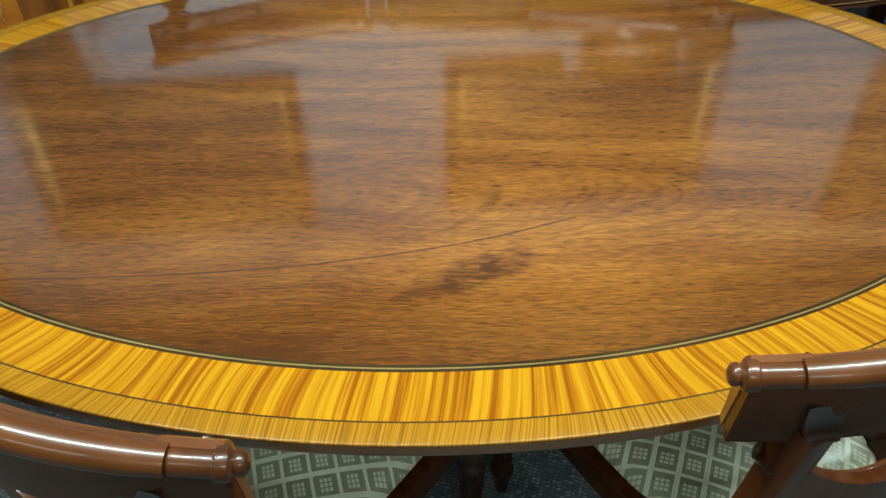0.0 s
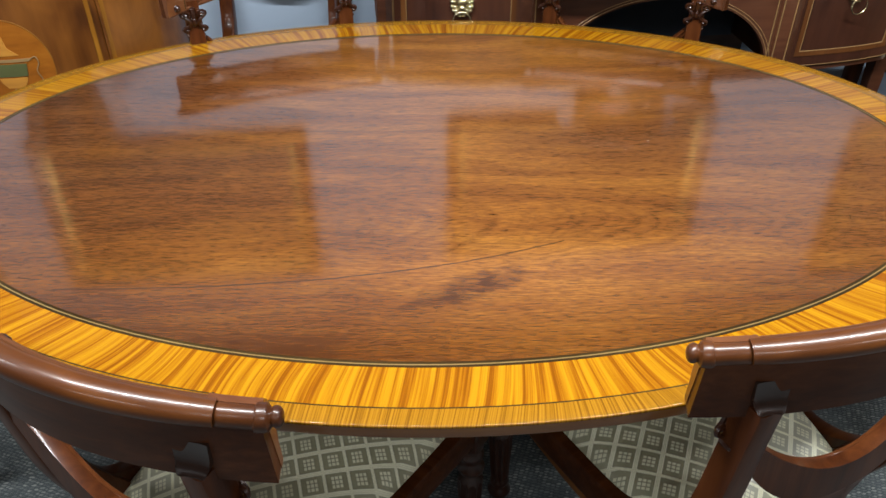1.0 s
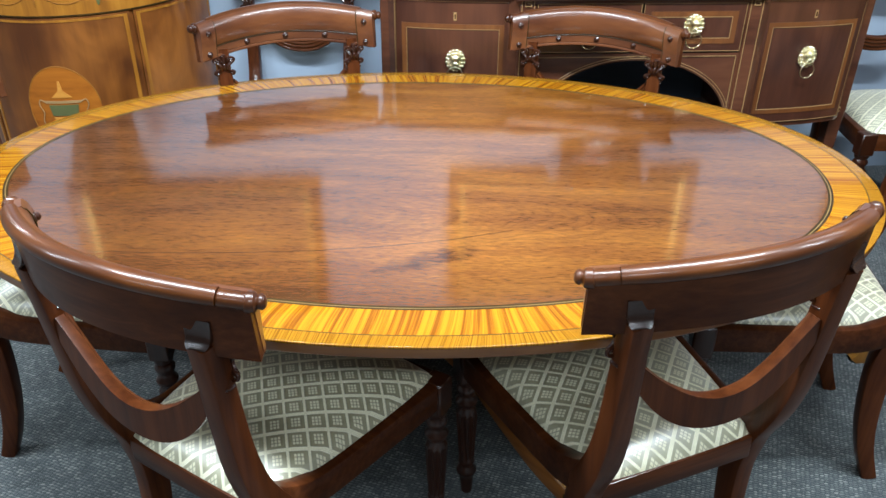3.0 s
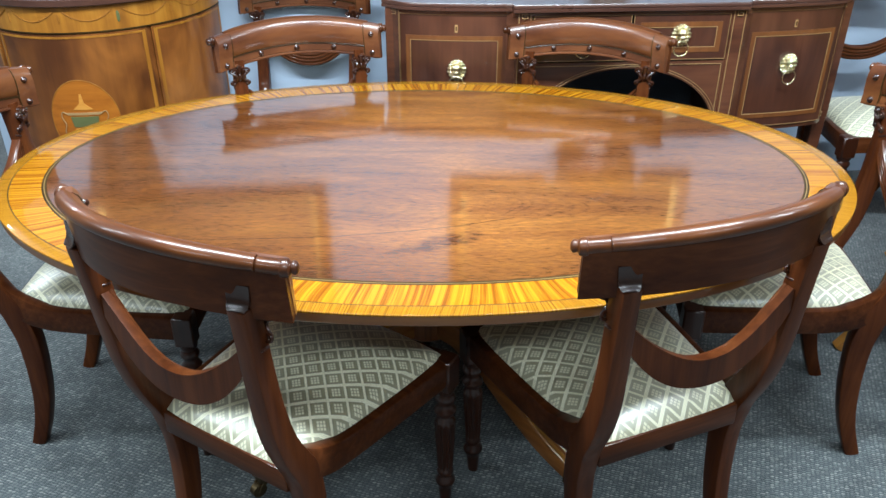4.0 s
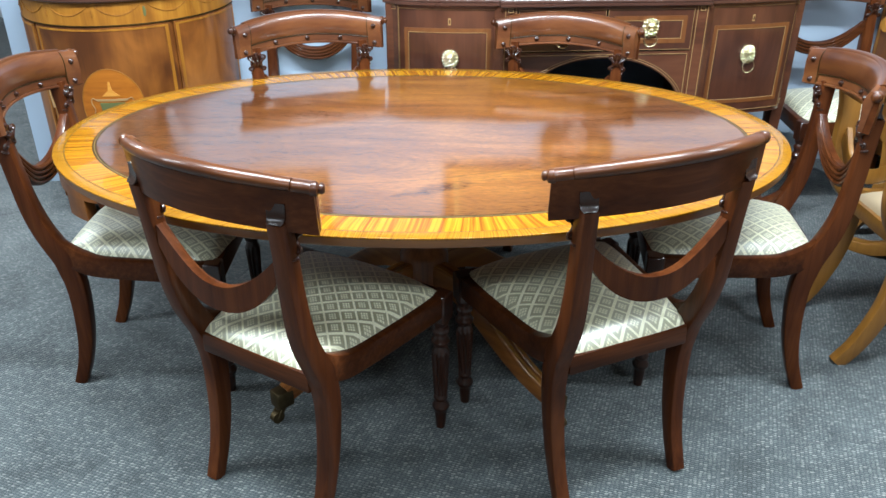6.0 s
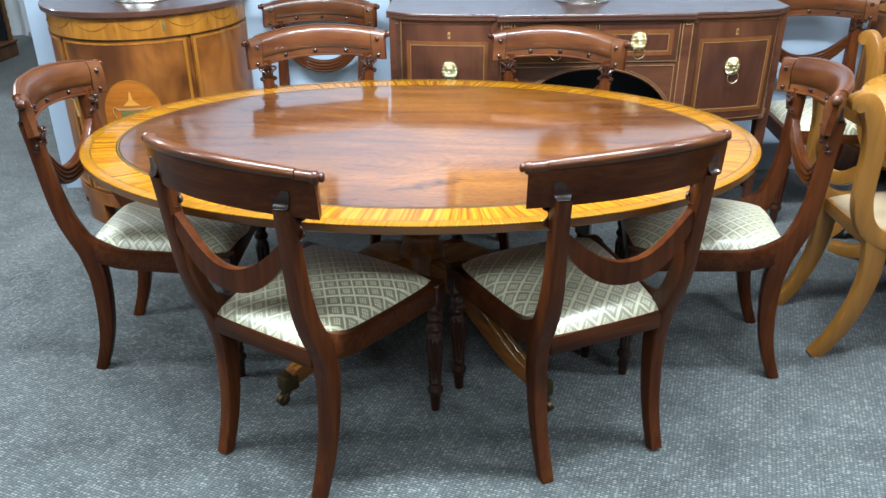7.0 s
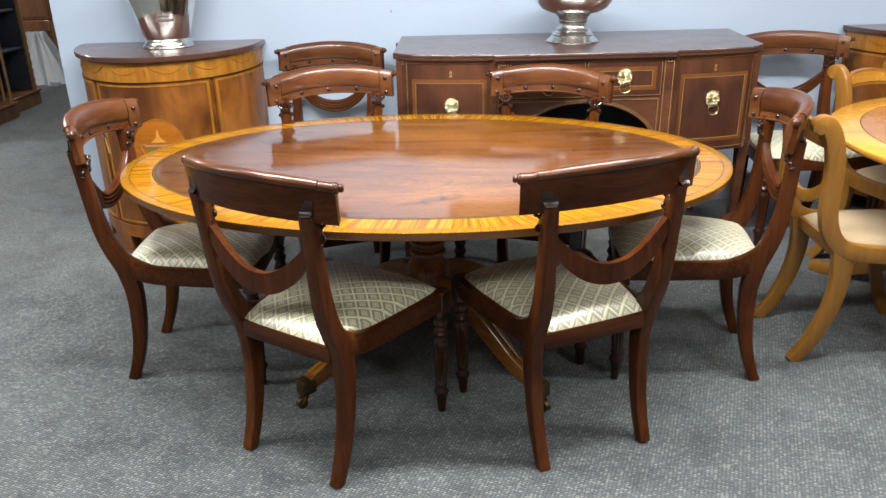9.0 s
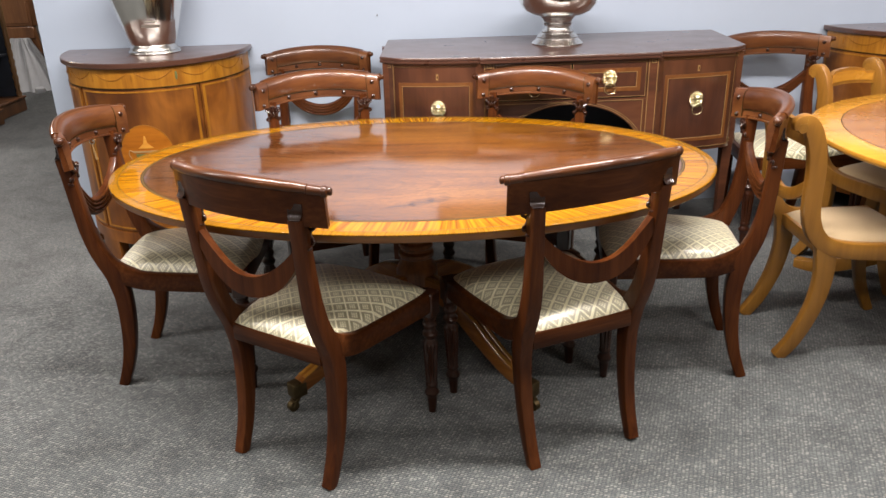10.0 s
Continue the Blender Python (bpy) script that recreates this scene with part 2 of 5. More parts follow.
def radial_band(name, a, b_, colours, count, coat=0.45):
    """Crossbanding whose grain runs out from the middle of an oval."""
    m, nt, b = material(name)
    tc = nt.nodes.new("ShaderNodeTexCoord")
    sep = nt.nodes.new("ShaderNodeSeparateXYZ")
    nt.links.new(tc.outputs["Object"], sep.inputs[0])
    x = math_node(nt, "MULTIPLY", sep.outputs[0], 1 / a)
    y = math_node(nt, "MULTIPLY", sep.outputs[1], 1 / b_)
    ang = math_node(nt, "ARCTAN2", y, x)
    rad = math_node(nt, "SQRT", math_node(nt, "ADD", math_node(nt, "MULTIPLY", x, x), math_node(nt, "MULTIPLY", y, y)))
    slant = math_node(nt, "MULTIPLY", math_node(nt, "SUBTRACT", noise_tex(nt, stretched(nt, 5, 5, 1), 1.0, 0), 0.5), math_node(nt, "SUBTRACT", rad, 0.94))
    w = math_node(nt, "ADD", math_node(nt, "MULTIPLY", ang, count), math_node(nt, "MULTIPLY", slant, count * 0.6))
    n1 = node(nt, "ShaderNodeTexNoise", Scale=1.0, Detail=5.0, Roughness=0.74)
    n1.noise_dimensions = "2D"
    cmb = nt.nodes.new("ShaderNodeCombineXYZ")
    nt.links.new(w, cmb.inputs[0])
    nt.links.new(math_node(nt, "MULTIPLY", rad, 0.8), cmb.inputs[1])
    nt.links.new(cmb.outputs[0], n1.inputs["Vector"])
    col = ramp(nt, n1.outputs[0], *zip((0.37, 0.455, 0.515, 0.61), colours))
    nt.links.new(col, b.inputs["Base Color"])
    b.inputs["Roughness"].default_value = 0.25
    b.inputs["Specular IOR Level"].default_value = 0.12
    b.inputs["Coat Weight"].default_value = coat
    b.inputs["Coat IOR"].default_value = 1.47
    b.inputs["Coat Roughness"].default_value = 0.035
    return m


EDGE_WOOD = polished_wood("table_edge_mahogany", (0.105, 0.037, 0.007), (0.155, 0.058, 0.011), (0.205, 0.082, 0.016), "x", 60, 0.36, 0.3, 0.12)
TABLE_A, TABLE_B, TABLE_H = 1.006, 0.700, 0.733
FIELD_WOOD = table_field_material()
BAND_WOOD = radial_band("table_satinwood_band", TABLE_A, TABLE_B, ((0.1539, 0.0449, 0.0013), (0.2180, 0.0752, 0.0016), (0.2693, 0.1109, 0.0023), (0.3291, 0.1558, 0.0036)), 92)
RIM_WOOD = radial_band("table_rim_band", TABLE_A, TABLE_B, ((0.1350, 0.0524, 0.0027), (0.1845, 0.0773, 0.0036), (0.2250, 0.0994, 0.0045), (0.2700, 0.1270, 0.0072)), 420)


def fabric_material():
    m, nt, b = material("trellis_damask")
    tc = nt.nodes.new("ShaderNodeTexCoord")
    mp = nt.nodes.new("ShaderNodeMapping")
    mp.inputs["Scale"].default_value = (27.0, 27.0, 27.0)
    mp.inputs["Rotation"].default_value = (0, 0, radians(45))
    nt.links.new(tc.outputs["Object"], mp.inputs[0])
    sep = nt.nodes.new("ShaderNodeSeparateXYZ")
    nt.links.new(mp.outputs[0], sep.inputs[0])
    u = math_node(nt, "ABSOLUTE", math_node(nt, "SUBTRACT", math_node(nt, "FRACT", sep.outputs[0]), 0.5))
    v = math_node(nt, "ABSOLUTE", math_node(nt, "SUBTRACT", math_node(nt, "FRACT", sep.outputs[1]), 0.5))
    big = math_node(nt, "MAXIMUM", u, v)
    band = math_node(nt, "MAXIMUM", math_node(nt, "GREATER_THAN", u, 0.40), math_node(nt, "GREATER_THAN", v, 0.435))
    # a small hatched flower in each diamond
    petals = math_node(nt, "MULTIPLY", math_node(nt, "LESS_THAN", u, 0.255), math_node(nt, "LESS_THAN", v, 0.215))
    hatch_u = math_node(nt, "GREATER_THAN", math_node(nt, "ABSOLUTE", math_node(nt, "SUBTRACT", u, 0.095)), 0.020)
    hatch_v = math_node(nt, "GREATER_THAN", math_node(nt, "ABSOLUTE", math_node(nt, "SUBTRACT", v, 0.085)), 0.020)
    flower = math_node(nt, "MULTIPLY", petals, math_node(nt, "MULTIPLY", hatch_u, hatch_v))
    flower = math_node(nt, "MULTIPLY", flower, 0.8)
    light = math_node(nt, "MAXIMUM", band, flower)
    edge = math_node(nt, "MULTIPLY", math_node(nt, "GREATER_THAN", big, 0.462), math_node(nt, "LESS_THAN", big, 0.474))
    light = math_node(nt, "SUBTRACT", light, math_node(nt, "MULTIPLY", edge, 0.45))
    weave = noise_tex(nt, stretched(nt, 900, 250, 250), 1.0, 2)
    soft = noise_tex(nt, stretched(nt, 9, 9, 9), 1.0, 3)
    col = mix(nt, light, (0.37, 0.354, 0.216), (0.92, 0.890, 0.655))
    col = mix(nt, 0.30, col, ramp(nt, weave, (0.3, (0.72, 0.72, 0.72)), (0.7, (1, 1, 1))), "MULTIPLY")
    col = mix(nt, 0.25, col, ramp(nt, soft, (0.35, (0.75, 0.75, 0.72)), (0.65, (1, 1, 1))), "MULTIPLY")
    nt.links.new(col, b.inputs["Base Color"])
    nt.links.new(math_node(nt, "MULTIPLY_ADD", light, 0.24, 0.32), b.inputs["Roughness"])
    b.inputs["Specular IOR Level"].default_value = 0.95
    b.inputs["Sheen Weight"].default_value = 0.4
    nt.links.new(math_node(nt, "MULTIPLY_ADD", light, -0.60, 0.75), b.inputs["Coat Weight"])
    b.inputs["Coat Roughness"].default_value = 0.42
    b.inputs["Coat IOR"].default_value = 2.2
    b.inputs["Sheen Roughness"].default_value = 0.4
    bump(nt, b, math_node(nt, "ADD", math_node(nt, "MULTIPLY", weave, 0.4), light), 0.12, 0.0008)
    return m


FABRIC = fabric_material()


def plain_cloth(name, colour, rough=0.9):
    m, nt, b = material(name)
    weave = noise_tex(nt, stretched(nt, 420, 420, 420), 1.0, 3)
    soft = noise_tex(nt, stretched(nt, 6, 6, 6), 1.0, 4)
    col = mix(nt, 0.5, colour, ramp(nt, soft, (0.3, (0.78, 0.77, 0.75)), (0.7, (1, 1, 1))), "MULTIPLY")
    col = mix(nt, 0.4, col, ramp(nt, weave, (0.3, (0.7, 0.7, 0.7)), (0.7, (1, 1, 1))), "MULTIPLY")
    nt.links.new(col, b.inputs["Base Color"])
    b.inputs["Roughness"].default_value = rough
    b.inputs["Sheen Weight"].default_value = 0.15
    bump(nt, b, weave, 0.2, 0.001)
    return m


BEIGE_CLOTH = plain_cloth("beige_cloth", (0.49, 0.37, 0.22))
# white cloth; the shade under the far table is put into this grey-blue
SHADED_WHITE_CLOTH = plain_cloth("shaded_white_cloth", (0.46, 0.48, 0.50))


def carpet_material():
    m, nt, b = material("blue_grey_carpet")
    tc = nt.nodes.new("ShaderNodeTexCoord")
    mp = nt.nodes.new("ShaderNodeMapping")
    mp.inputs["Scale"].default_value = (78, 150, 1)
    mp.inputs["Rotation"].default_value = (0, 0, radians(38))
    nt.links.new(tc.outputs["Object"], mp.inputs[0])
    wob = node(nt, "ShaderNodeTexNoise", Scale=90.0, Detail=2.0)
    nt.links.new(tc.outputs["Object"], wob.inputs["Vector"])
    sep = nt.nodes.new("ShaderNodeSeparateXYZ")
    nt.links.new(mp.outputs[0], sep.inputs[0])
    V = math_node(nt, "MULTIPLY_ADD", wob.outputs[0], 0.7, sep.outputs[1])
    row = math_node(nt, "FLOOR", V)
    U = math_node(nt, "ADD", sep.outputs[0], math_node(nt, "MULTIPLY_ADD", row, 0.5, math_node(nt, "MULTIPLY", wob.outputs[0], 0.9)))
    cell = nt.nodes.new("ShaderNodeCombineXYZ")
    nt.links.new(math_node(nt, "FLOOR", U), cell.inputs[0])
    nt.links.new(row, cell.inputs[1])
    rnd = nt.nodes.new("ShaderNodeTexWhiteNoise")
    rnd.noise_dimensions = "2D"
    nt.links.new(cell.outputs[0], rnd.inputs["Vector"])
    du = math_node(nt, "ABSOLUTE", math_node(nt, "SUBTRACT", math_node(nt, "FRACT", U), 0.5))
    dv = math_node(nt, "ABSOLUTE", math_node(nt, "SUBTRACT", math_node(nt, "FRACT", V), 0.5))
    tuft = math_node(nt, "SUBTRACT", 1.0, math_node(nt, "ADD", math_node(nt, "POWER", math_node(nt, "MULTIPLY", du, 2.3), 3.0), math_node(nt, "POWER", math_node(nt, "MULTIPLY", dv, 2.4), 3.0)))
    tuft = math_node(nt, "MAXIMUM", tuft, 0.0)
    yarn = ramp(nt, rnd.outputs[0], (0.0, (0.088, 0.099, 0.098)), (0.42, (0.130, 0.144, 0.141)), (0.72, (0.184, 0.197, 0.189)), (0.95, (0.305, 0.309, 0.287)))
    col = mix(nt, tuft, (0.066, 0.077, 0.081), yarn)
    fibre = noise_tex(nt, stretched(nt, 700, 700, 700), 1.0, 2)
    col = mix(nt, 0.6, col, ramp(nt, fibre, (0.3, (0.6, 0.6, 0.6)), (0.65, (1.1, 1.1, 1.1))), "MULTIPLY")
    worn = noise_tex(nt, stretched(nt, 1.3, 1.3, 1), 1.0, 6, 0.62, 0.5)
    patch = noise_tex(nt, stretched(nt, 6, 6, 1), 1.0, 5, 0.65, 0.6)
    col = mix(nt, 0.9, col, ramp(nt, worn, (0.36, (0.79, 0.79, 0.79)), (0.60, (1.06, 1.06, 1.06))), "MULTIPLY")
    col = mix(nt, 0.85, col, ramp(nt, patch, (0.36, (0.68, 0.68, 0.69)), (0.54, (1.05, 1.05, 1.05))), "MULTIPLY")
    nt.links.new(col, b.inputs["Base Color"])
    b.inputs["Roughness"].default_value = 0.95
    b.inputs["Specular IOR Level"].default_value = 0.1
    b.inputs["Sheen Weight"].default_value = 0.22
    b.inputs["Sheen Roughness"].default_value = 0.45
    bump(nt, b, math_node(nt, "ADD", tuft, fibre), 0.5, 0.004)
    return m


CARPET = carpet_material()


def paint(name, colour, rough=0.6):
    m, nt, b = material(name)
    big = noise_tex(nt, stretched(nt, 1.4, 1.4, 1.4), 1.0, 4)
    roller = noise_tex(nt, stretched(nt, 160, 160, 160), 1.0, 2)
    col = mix(nt, 0.25, colour, ramp(nt, big, (0.35, (0.86, 0.86, 0.87)), (0.65, (1, 1, 1))), "MULTIPLY")
    nt.links.new(col, b.inputs["Base Color"])
    b.inputs["Roughness"].default_value = rough
    bump(nt, b, roller, 0.08, 0.001)
    return m


WALL_PAINT = paint("pale_blue_wall_paint", (0.365, 0.438, 0.540), 0.55)
CREAM_PAINT = paint("cream_wall_paint", (0.24, 0.22, 0.19), 0.7)
CEILING_PAINT = paint("white_ceiling_paint", (0.44, 0.44, 0.43), 0.8)


def metal(name, colour, rough, mottled=0.1):
    m, nt, b = material(name)
    n = noise_tex(nt, stretched(nt, 40, 40, 40), 1.0, 4)
    col = mix(nt, mottled * 4, colour, ramp(nt, n, (0.3, (0.55, 0.5, 0.42)), (0.65, (1, 1, 1))), "MULTIPLY")
    nt.links.new(col, b.inputs["Base Color"])
    b.inputs["Metallic"].default_value = 1.0
    nt.links.new(math_node(nt, "MULTIPLY_ADD", n, mottled, rough), b.inputs["Roughness"])
    return m


BRASS = metal("lion_brass", (0.88, 0.78, 0.50), 0.16, 0.12)
OLD_BRASS = metal("castor_brass", (0.14, 0.105, 0.055), 0.45, 0.18)
SILVER_FOOT = metal("rubbed_silver_foot", (0.58, 0.58, 0.57), 0.24, 0.04)
SILVER = metal("polished_silver_plate", (0.78, 0.76, 0.72), 0.12, 0.02)
GILT = metal("gilt_frame", (0.46, 0.32, 0.11), 0.34, 0.12)


def dark_plain(name, colour, rough):
    m, nt, b = material(name)
    n = noise_tex(nt, stretched(nt, 3, 3, 5), 1.0, 4)
    col = mix(nt, 0.7, colour, ramp(nt, n, (0.3, (0.5, 0.45, 0.4)), (0.7, (1, 1, 1))), "MULTIPLY")
    nt.links.new(col, b.inputs["Base Color"])
    b.inputs["Roughness"].default_value = rough
    return m


CANVAS = dark_plain("dark_oil_canvas", (0.055, 0.042, 0.026), 0.5)
# near-black blue for the kneehole's shade and the bookcase interior
DARK_RECESS = dark_plain("dark_recess", (0.045, 0.056, 0.080), 0.7)
GREEN_INLAY = dark_plain("green_stained_inlay", (0.12, 0.13, 0.045), 0.4)
GREY_ENAMEL = dark_plain("engraved_mark", (0.20, 0.18, 0.16), 0.4)
lamp_mat, lamp_nt, lamp_b = material("light_diffuser")
lamp_b.inputs["Base Color"].default_value = (0.85, 0.85, 0.85, 1)
lamp_b.inputs["Emission Color"].default_value = (1.0, 0.96, 0.9, 1)
lamp_b.inputs["Emission Strength"].default_value = 9.0

# ---- mesh helpers ----


def finish(bm, name, mat, angle=38):
    bmesh.ops.recalc_face_normals(bm, faces=bm.faces)
    me = bpy.data.meshes.new(name)
    bm.to_mesh(me)
    bm.free()
    me.polygons.foreach_set("use_smooth", [True] * len(me.polygons))
    me.set_sharp_from_angle(angle=radians(angle))
    me.materials.append(mat)
    return me


def part(name, bm, mat, parent=None, label="", angle=38):
    ob = new(name, finish(bm, name, mat, angle))
    if parent is not None:
        ob.parent = parent
    return tagged(ob, label)


def shared(name, me, parent, x, y, z, rx=0, ry=0, rz=0, label=""):
    ob = new(name, me)
    ob.parent = parent
    ob.matrix_basis = pose(x, y, z, rx, ry, rz)
    return tagged(ob, label)


def thing(name, m, label, category, group="", kind=""):
    ob = new(name)
    ob.matrix_basis = m
    return tagged(ob, label, category, group, kind)


def box(bm, x0, x1, y0, y1, z0, z1, bevel=0.0, seg=1):
    made = bmesh.ops.create_cube(bm, size=1)["verts"]
    for v in made:
        v.co = Vector((x0 + (v.co.x + 0.5) * (x1 - x0), y0 + (v.co.y + 0.5) * (y1 - y0), z0 + (v.co.z + 0.5) * (z1 - z0)))
    if bevel:
        edges = list({e for v in made for e in v.link_edges})
        bmesh.ops.bevel(bm, geom=edges, offset=bevel, segments=seg, affect="EDGES", profile=0.5)
    return bm


def loft(bm, rings, caps=True, loop=False):
    rows = [[bm.verts.new(p) for p in ring] for ring in rings]
    pairs = list(zip(rows, rows[1:])) + ([(rows[-1], rows[0])] if loop else [])
    for a, b in pairs:
        n = len(a)
        for i in range(n):
            j = (i + 1) % n
            bm.faces.new((a[i], a[j], b[j], b[i]))
    if caps and not loop:
        bm.faces.new(list(reversed(rows[0])))
        bm.faces.new(rows[-1])
    return bm


def oblong(w, h, r, n=3):
    """A rounded rectangle round the origin, as 2D points."""
    out = []
    for cx, cy, a0 in ((w / 2 - r, h / 2 - r, 0), (-w / 2 + r, h / 2 - r, 90), (-w / 2 + r, -h / 2 + r, 180), (w / 2 - r, -h / 2 + r, 270)):
        for k in range(n + 1):
            a = radians(a0 + 90 * k / n)
            out.append((cx + r * math.cos(a), cy + r * math.sin(a)))
    return out


def disc(r, n=10):
    return [(r * math.cos(2 * math.pi * k / n), r * math.sin(2 * math.pi * k / n)) for k in range(n)]


def sweep(bm, path, section, side=None, caps=True, loop=False):
    """Carries a 2D section along a path; section may be a list or a function of 0..1. side: the section's first axis, fixed."""
    pts = [Vector(p) for p in path]
    rings = []
    n = len(pts)
    for i, p in enumerate(pts):
        before = pts[i - 1] if (i or loop) else p
        after = pts[(i + 1) % n] if (i < n - 1 or loop) else p
        t = (after - before).normalized()
        s = Vector(side) if side is not None else t.cross(Vector((0, 0, 1)))
        s = (s - t * s.dot(t)).normalized()
        u = s.cross(t)
        sec = section(i / max(1, n - 1)) if callable(section) else section
        rings.append([p + s * a + u * b for a, b in sec])
    return loft(bm, rings, caps, loop)


def lathe(bm, profile, seg=24, x=0.0, y=0.0, flute=None):
    """Turns (radius, height) pairs round the vertical through x, y. flute: (low, high, depth, count)."""
    rings = []
    for r, z in profile:
        ring = []
        for k in range(seg):
            a = 2 * math.pi * k / seg
            rr = r
            if flute and flute[0] <= z <= flute[1]:
                rr = r * (1 - flute[2] * (0.5 - 0.5 * math.cos(a * flute[3])))
            ring.append((x + rr * math.cos(a), y + rr * math.sin(a), z))
        rings.append(ring)
    return loft(bm, rings)


def spline(keys, n):
    """Smooth points through keys of any length of numbers."""
    keys = [Vector(k) for k in keys]
    out = []
    for i in range(n):
        f = i / (n - 1) * (len(keys) - 1)
        k = min(int(f), len(keys) - 2)
        t = f - k
        p0, p1, p2, p3 = keys[max(k - 1, 0)], keys[k], keys[k + 1], keys[min(k + 2, len(keys) - 1)]
        out.append(0.5 * (2 * p1 + (p2 - p0) * t + (2 * p0 - 5 * p1 + 4 * p2 - p3) * t * t + (3 * p1 - p0 - 3 * p2 + p3) * t ** 3))
    return out


def at_height(keys, z):
    """Smooth value at z between (z, value) pairs."""
    for (z0, v0), (z1, v1) in zip(keys, keys[1:]):
        if z <= z1:
            t = (z - z0) / (z1 - z0)
            return v0 + (v1 - v0) * t
    return keys[-1][1]


def ball(bm, x, y, z, r, flat=(1, 1, 1), u=10, v=6):
    made = bmesh.ops.create_uvsphere(bm, u_segments=u, v_segments=v, radius=r)["verts"]
    for q in made:
        q.co = Vector((x + q.co.x * flat[0], y + q.co.y * flat[1], z + q.co.z * flat[2]))
    return bm


def ring(bm, centre, big, small, axis="y", seg=20, sec=8):
    rings = []
    for k in range(seg):
        a = 2 * math.pi * k / seg
        loop_ = []
        for j in range(sec):
            b = 2 * math.pi * j / sec
            r = big + small * math.cos(b)
            p = (r * math.cos(a), small * math.sin(b), r * math.sin(a)) if axis == "y" else (r * math.cos(a), r * math.sin(a), small * math.sin(b))
            loop_.append(Vector(centre) + Vector(p))
        rings.append(loop_)
    return loft(bm, rings, caps=False, loop=True)


def oval_ring(bm, a0, b0, a1, b1, z0, z1, seg=160):
    """A flat oval hoop between an inner and an outer oval."""
    rings = []
    for k in range(seg):
        t = 2 * math.pi * k / seg
        c, s = math.cos(t), math.sin(t)
        rings.append([(a0 * c, b0 * s, z0), (a1 * c, b1 * s, z0), (a1 * c, b1 * s, z1), (a0 * c, b0 * s, z1)])
    return loft(bm, rings, caps=False, loop=True)


def oval_disc(bm, a, b, z0, z1, seg=160):
    return loft(bm, [[(a * math.cos(2 * math.pi * k / seg), b * math.sin(2 * math.pi * k / seg), z) for k in range(seg)] for z in (z0, z1)])

# ---- the room ----
WALL_TURN = 3.43


def slab(name, x0, x1, y0, y1, z0, z1, mat, label, category, turn=None):
    bm = box(bmesh.new(), x0, x1, y0, y1, z0, z1)
    ob = part(name, bm, mat)
    if turn is not None:
        ob.matrix_basis = turn
    return tagged(ob, label, category, kind="structure")


slab("floor", -7, 6, -6, 9, -0.1, 0, CARPET, "blue-grey flecked carpet, worn in patches", "carpet")
slab("ceiling", -7, 6, -6, 9, CEILING, CEILING + 0.1, CEILING_PAINT, "white painted showroom ceiling", "ceiling")
slab("wall_partition", 0, 7.3, 0, 0.12, 0, CEILING, WALL_PAINT, "pale blue painted partition wall behind the furniture", "wall",
     pose(-1.918, 1.53 - 0.06 * 1.918, 0, 0, 0, WALL_TURN))
slab("wall_south", -7, 6, -6.12, -6, 0, CEILING, CREAM_PAINT, "plain cream showroom wall", "wall")
slab("wall_north", -7, 6, 9, 9.12, 0, CEILING, CREAM_PAINT, "plain cream showroom wall", "wall")
slab("wall_west", -7.12, -7, -6, 9, 0, CEILING, CREAM_PAINT, "plain cream showroom wall", "wall")
slab("wall_east", 6, 6.12, -6, 9, 0, CEILING, CREAM_PAINT, "plain cream showroom wall", "wall")

panel = thing("ceiling_light", pose(*PANELS[0], CEILING), "long white ceiling light panel, lit", "ceiling light", "ceiling lights")
bm = bmesh.new()
for x0, x1, y0, y1 in ((-0.72, 0.72, -0.085, -0.067), (-0.72, 0.72, 0.067, 0.085), (-0.72, -0.702, -0.067, 0.067), (0.702, 0.72, -0.067, 0.067)):
    box(bm, x0, x1, y0, y1, -0.02, 0, 0.003)
part("frame", bm, CEILING_PAINT, panel)
part("diffuser", box(bmesh.new(), -0.70, 0.70, -0.066, 0.066, -0.012, -0.002), lamp_mat, panel)
for px, py in PANELS[1:]:
    copy_thing(panel, pose(px, py, CEILING))


def on_wall(x, out=0.0, z=0.0):
    """A pose on the partition's face, facing the room, at about this x."""
    s, c = math.sin(radians(WALL_TURN)), math.cos(radians(WALL_TURN))
    return pose(x + out * s, 1.53 + 0.06 * x - out * c, z, 0, 0, WALL_TURN)


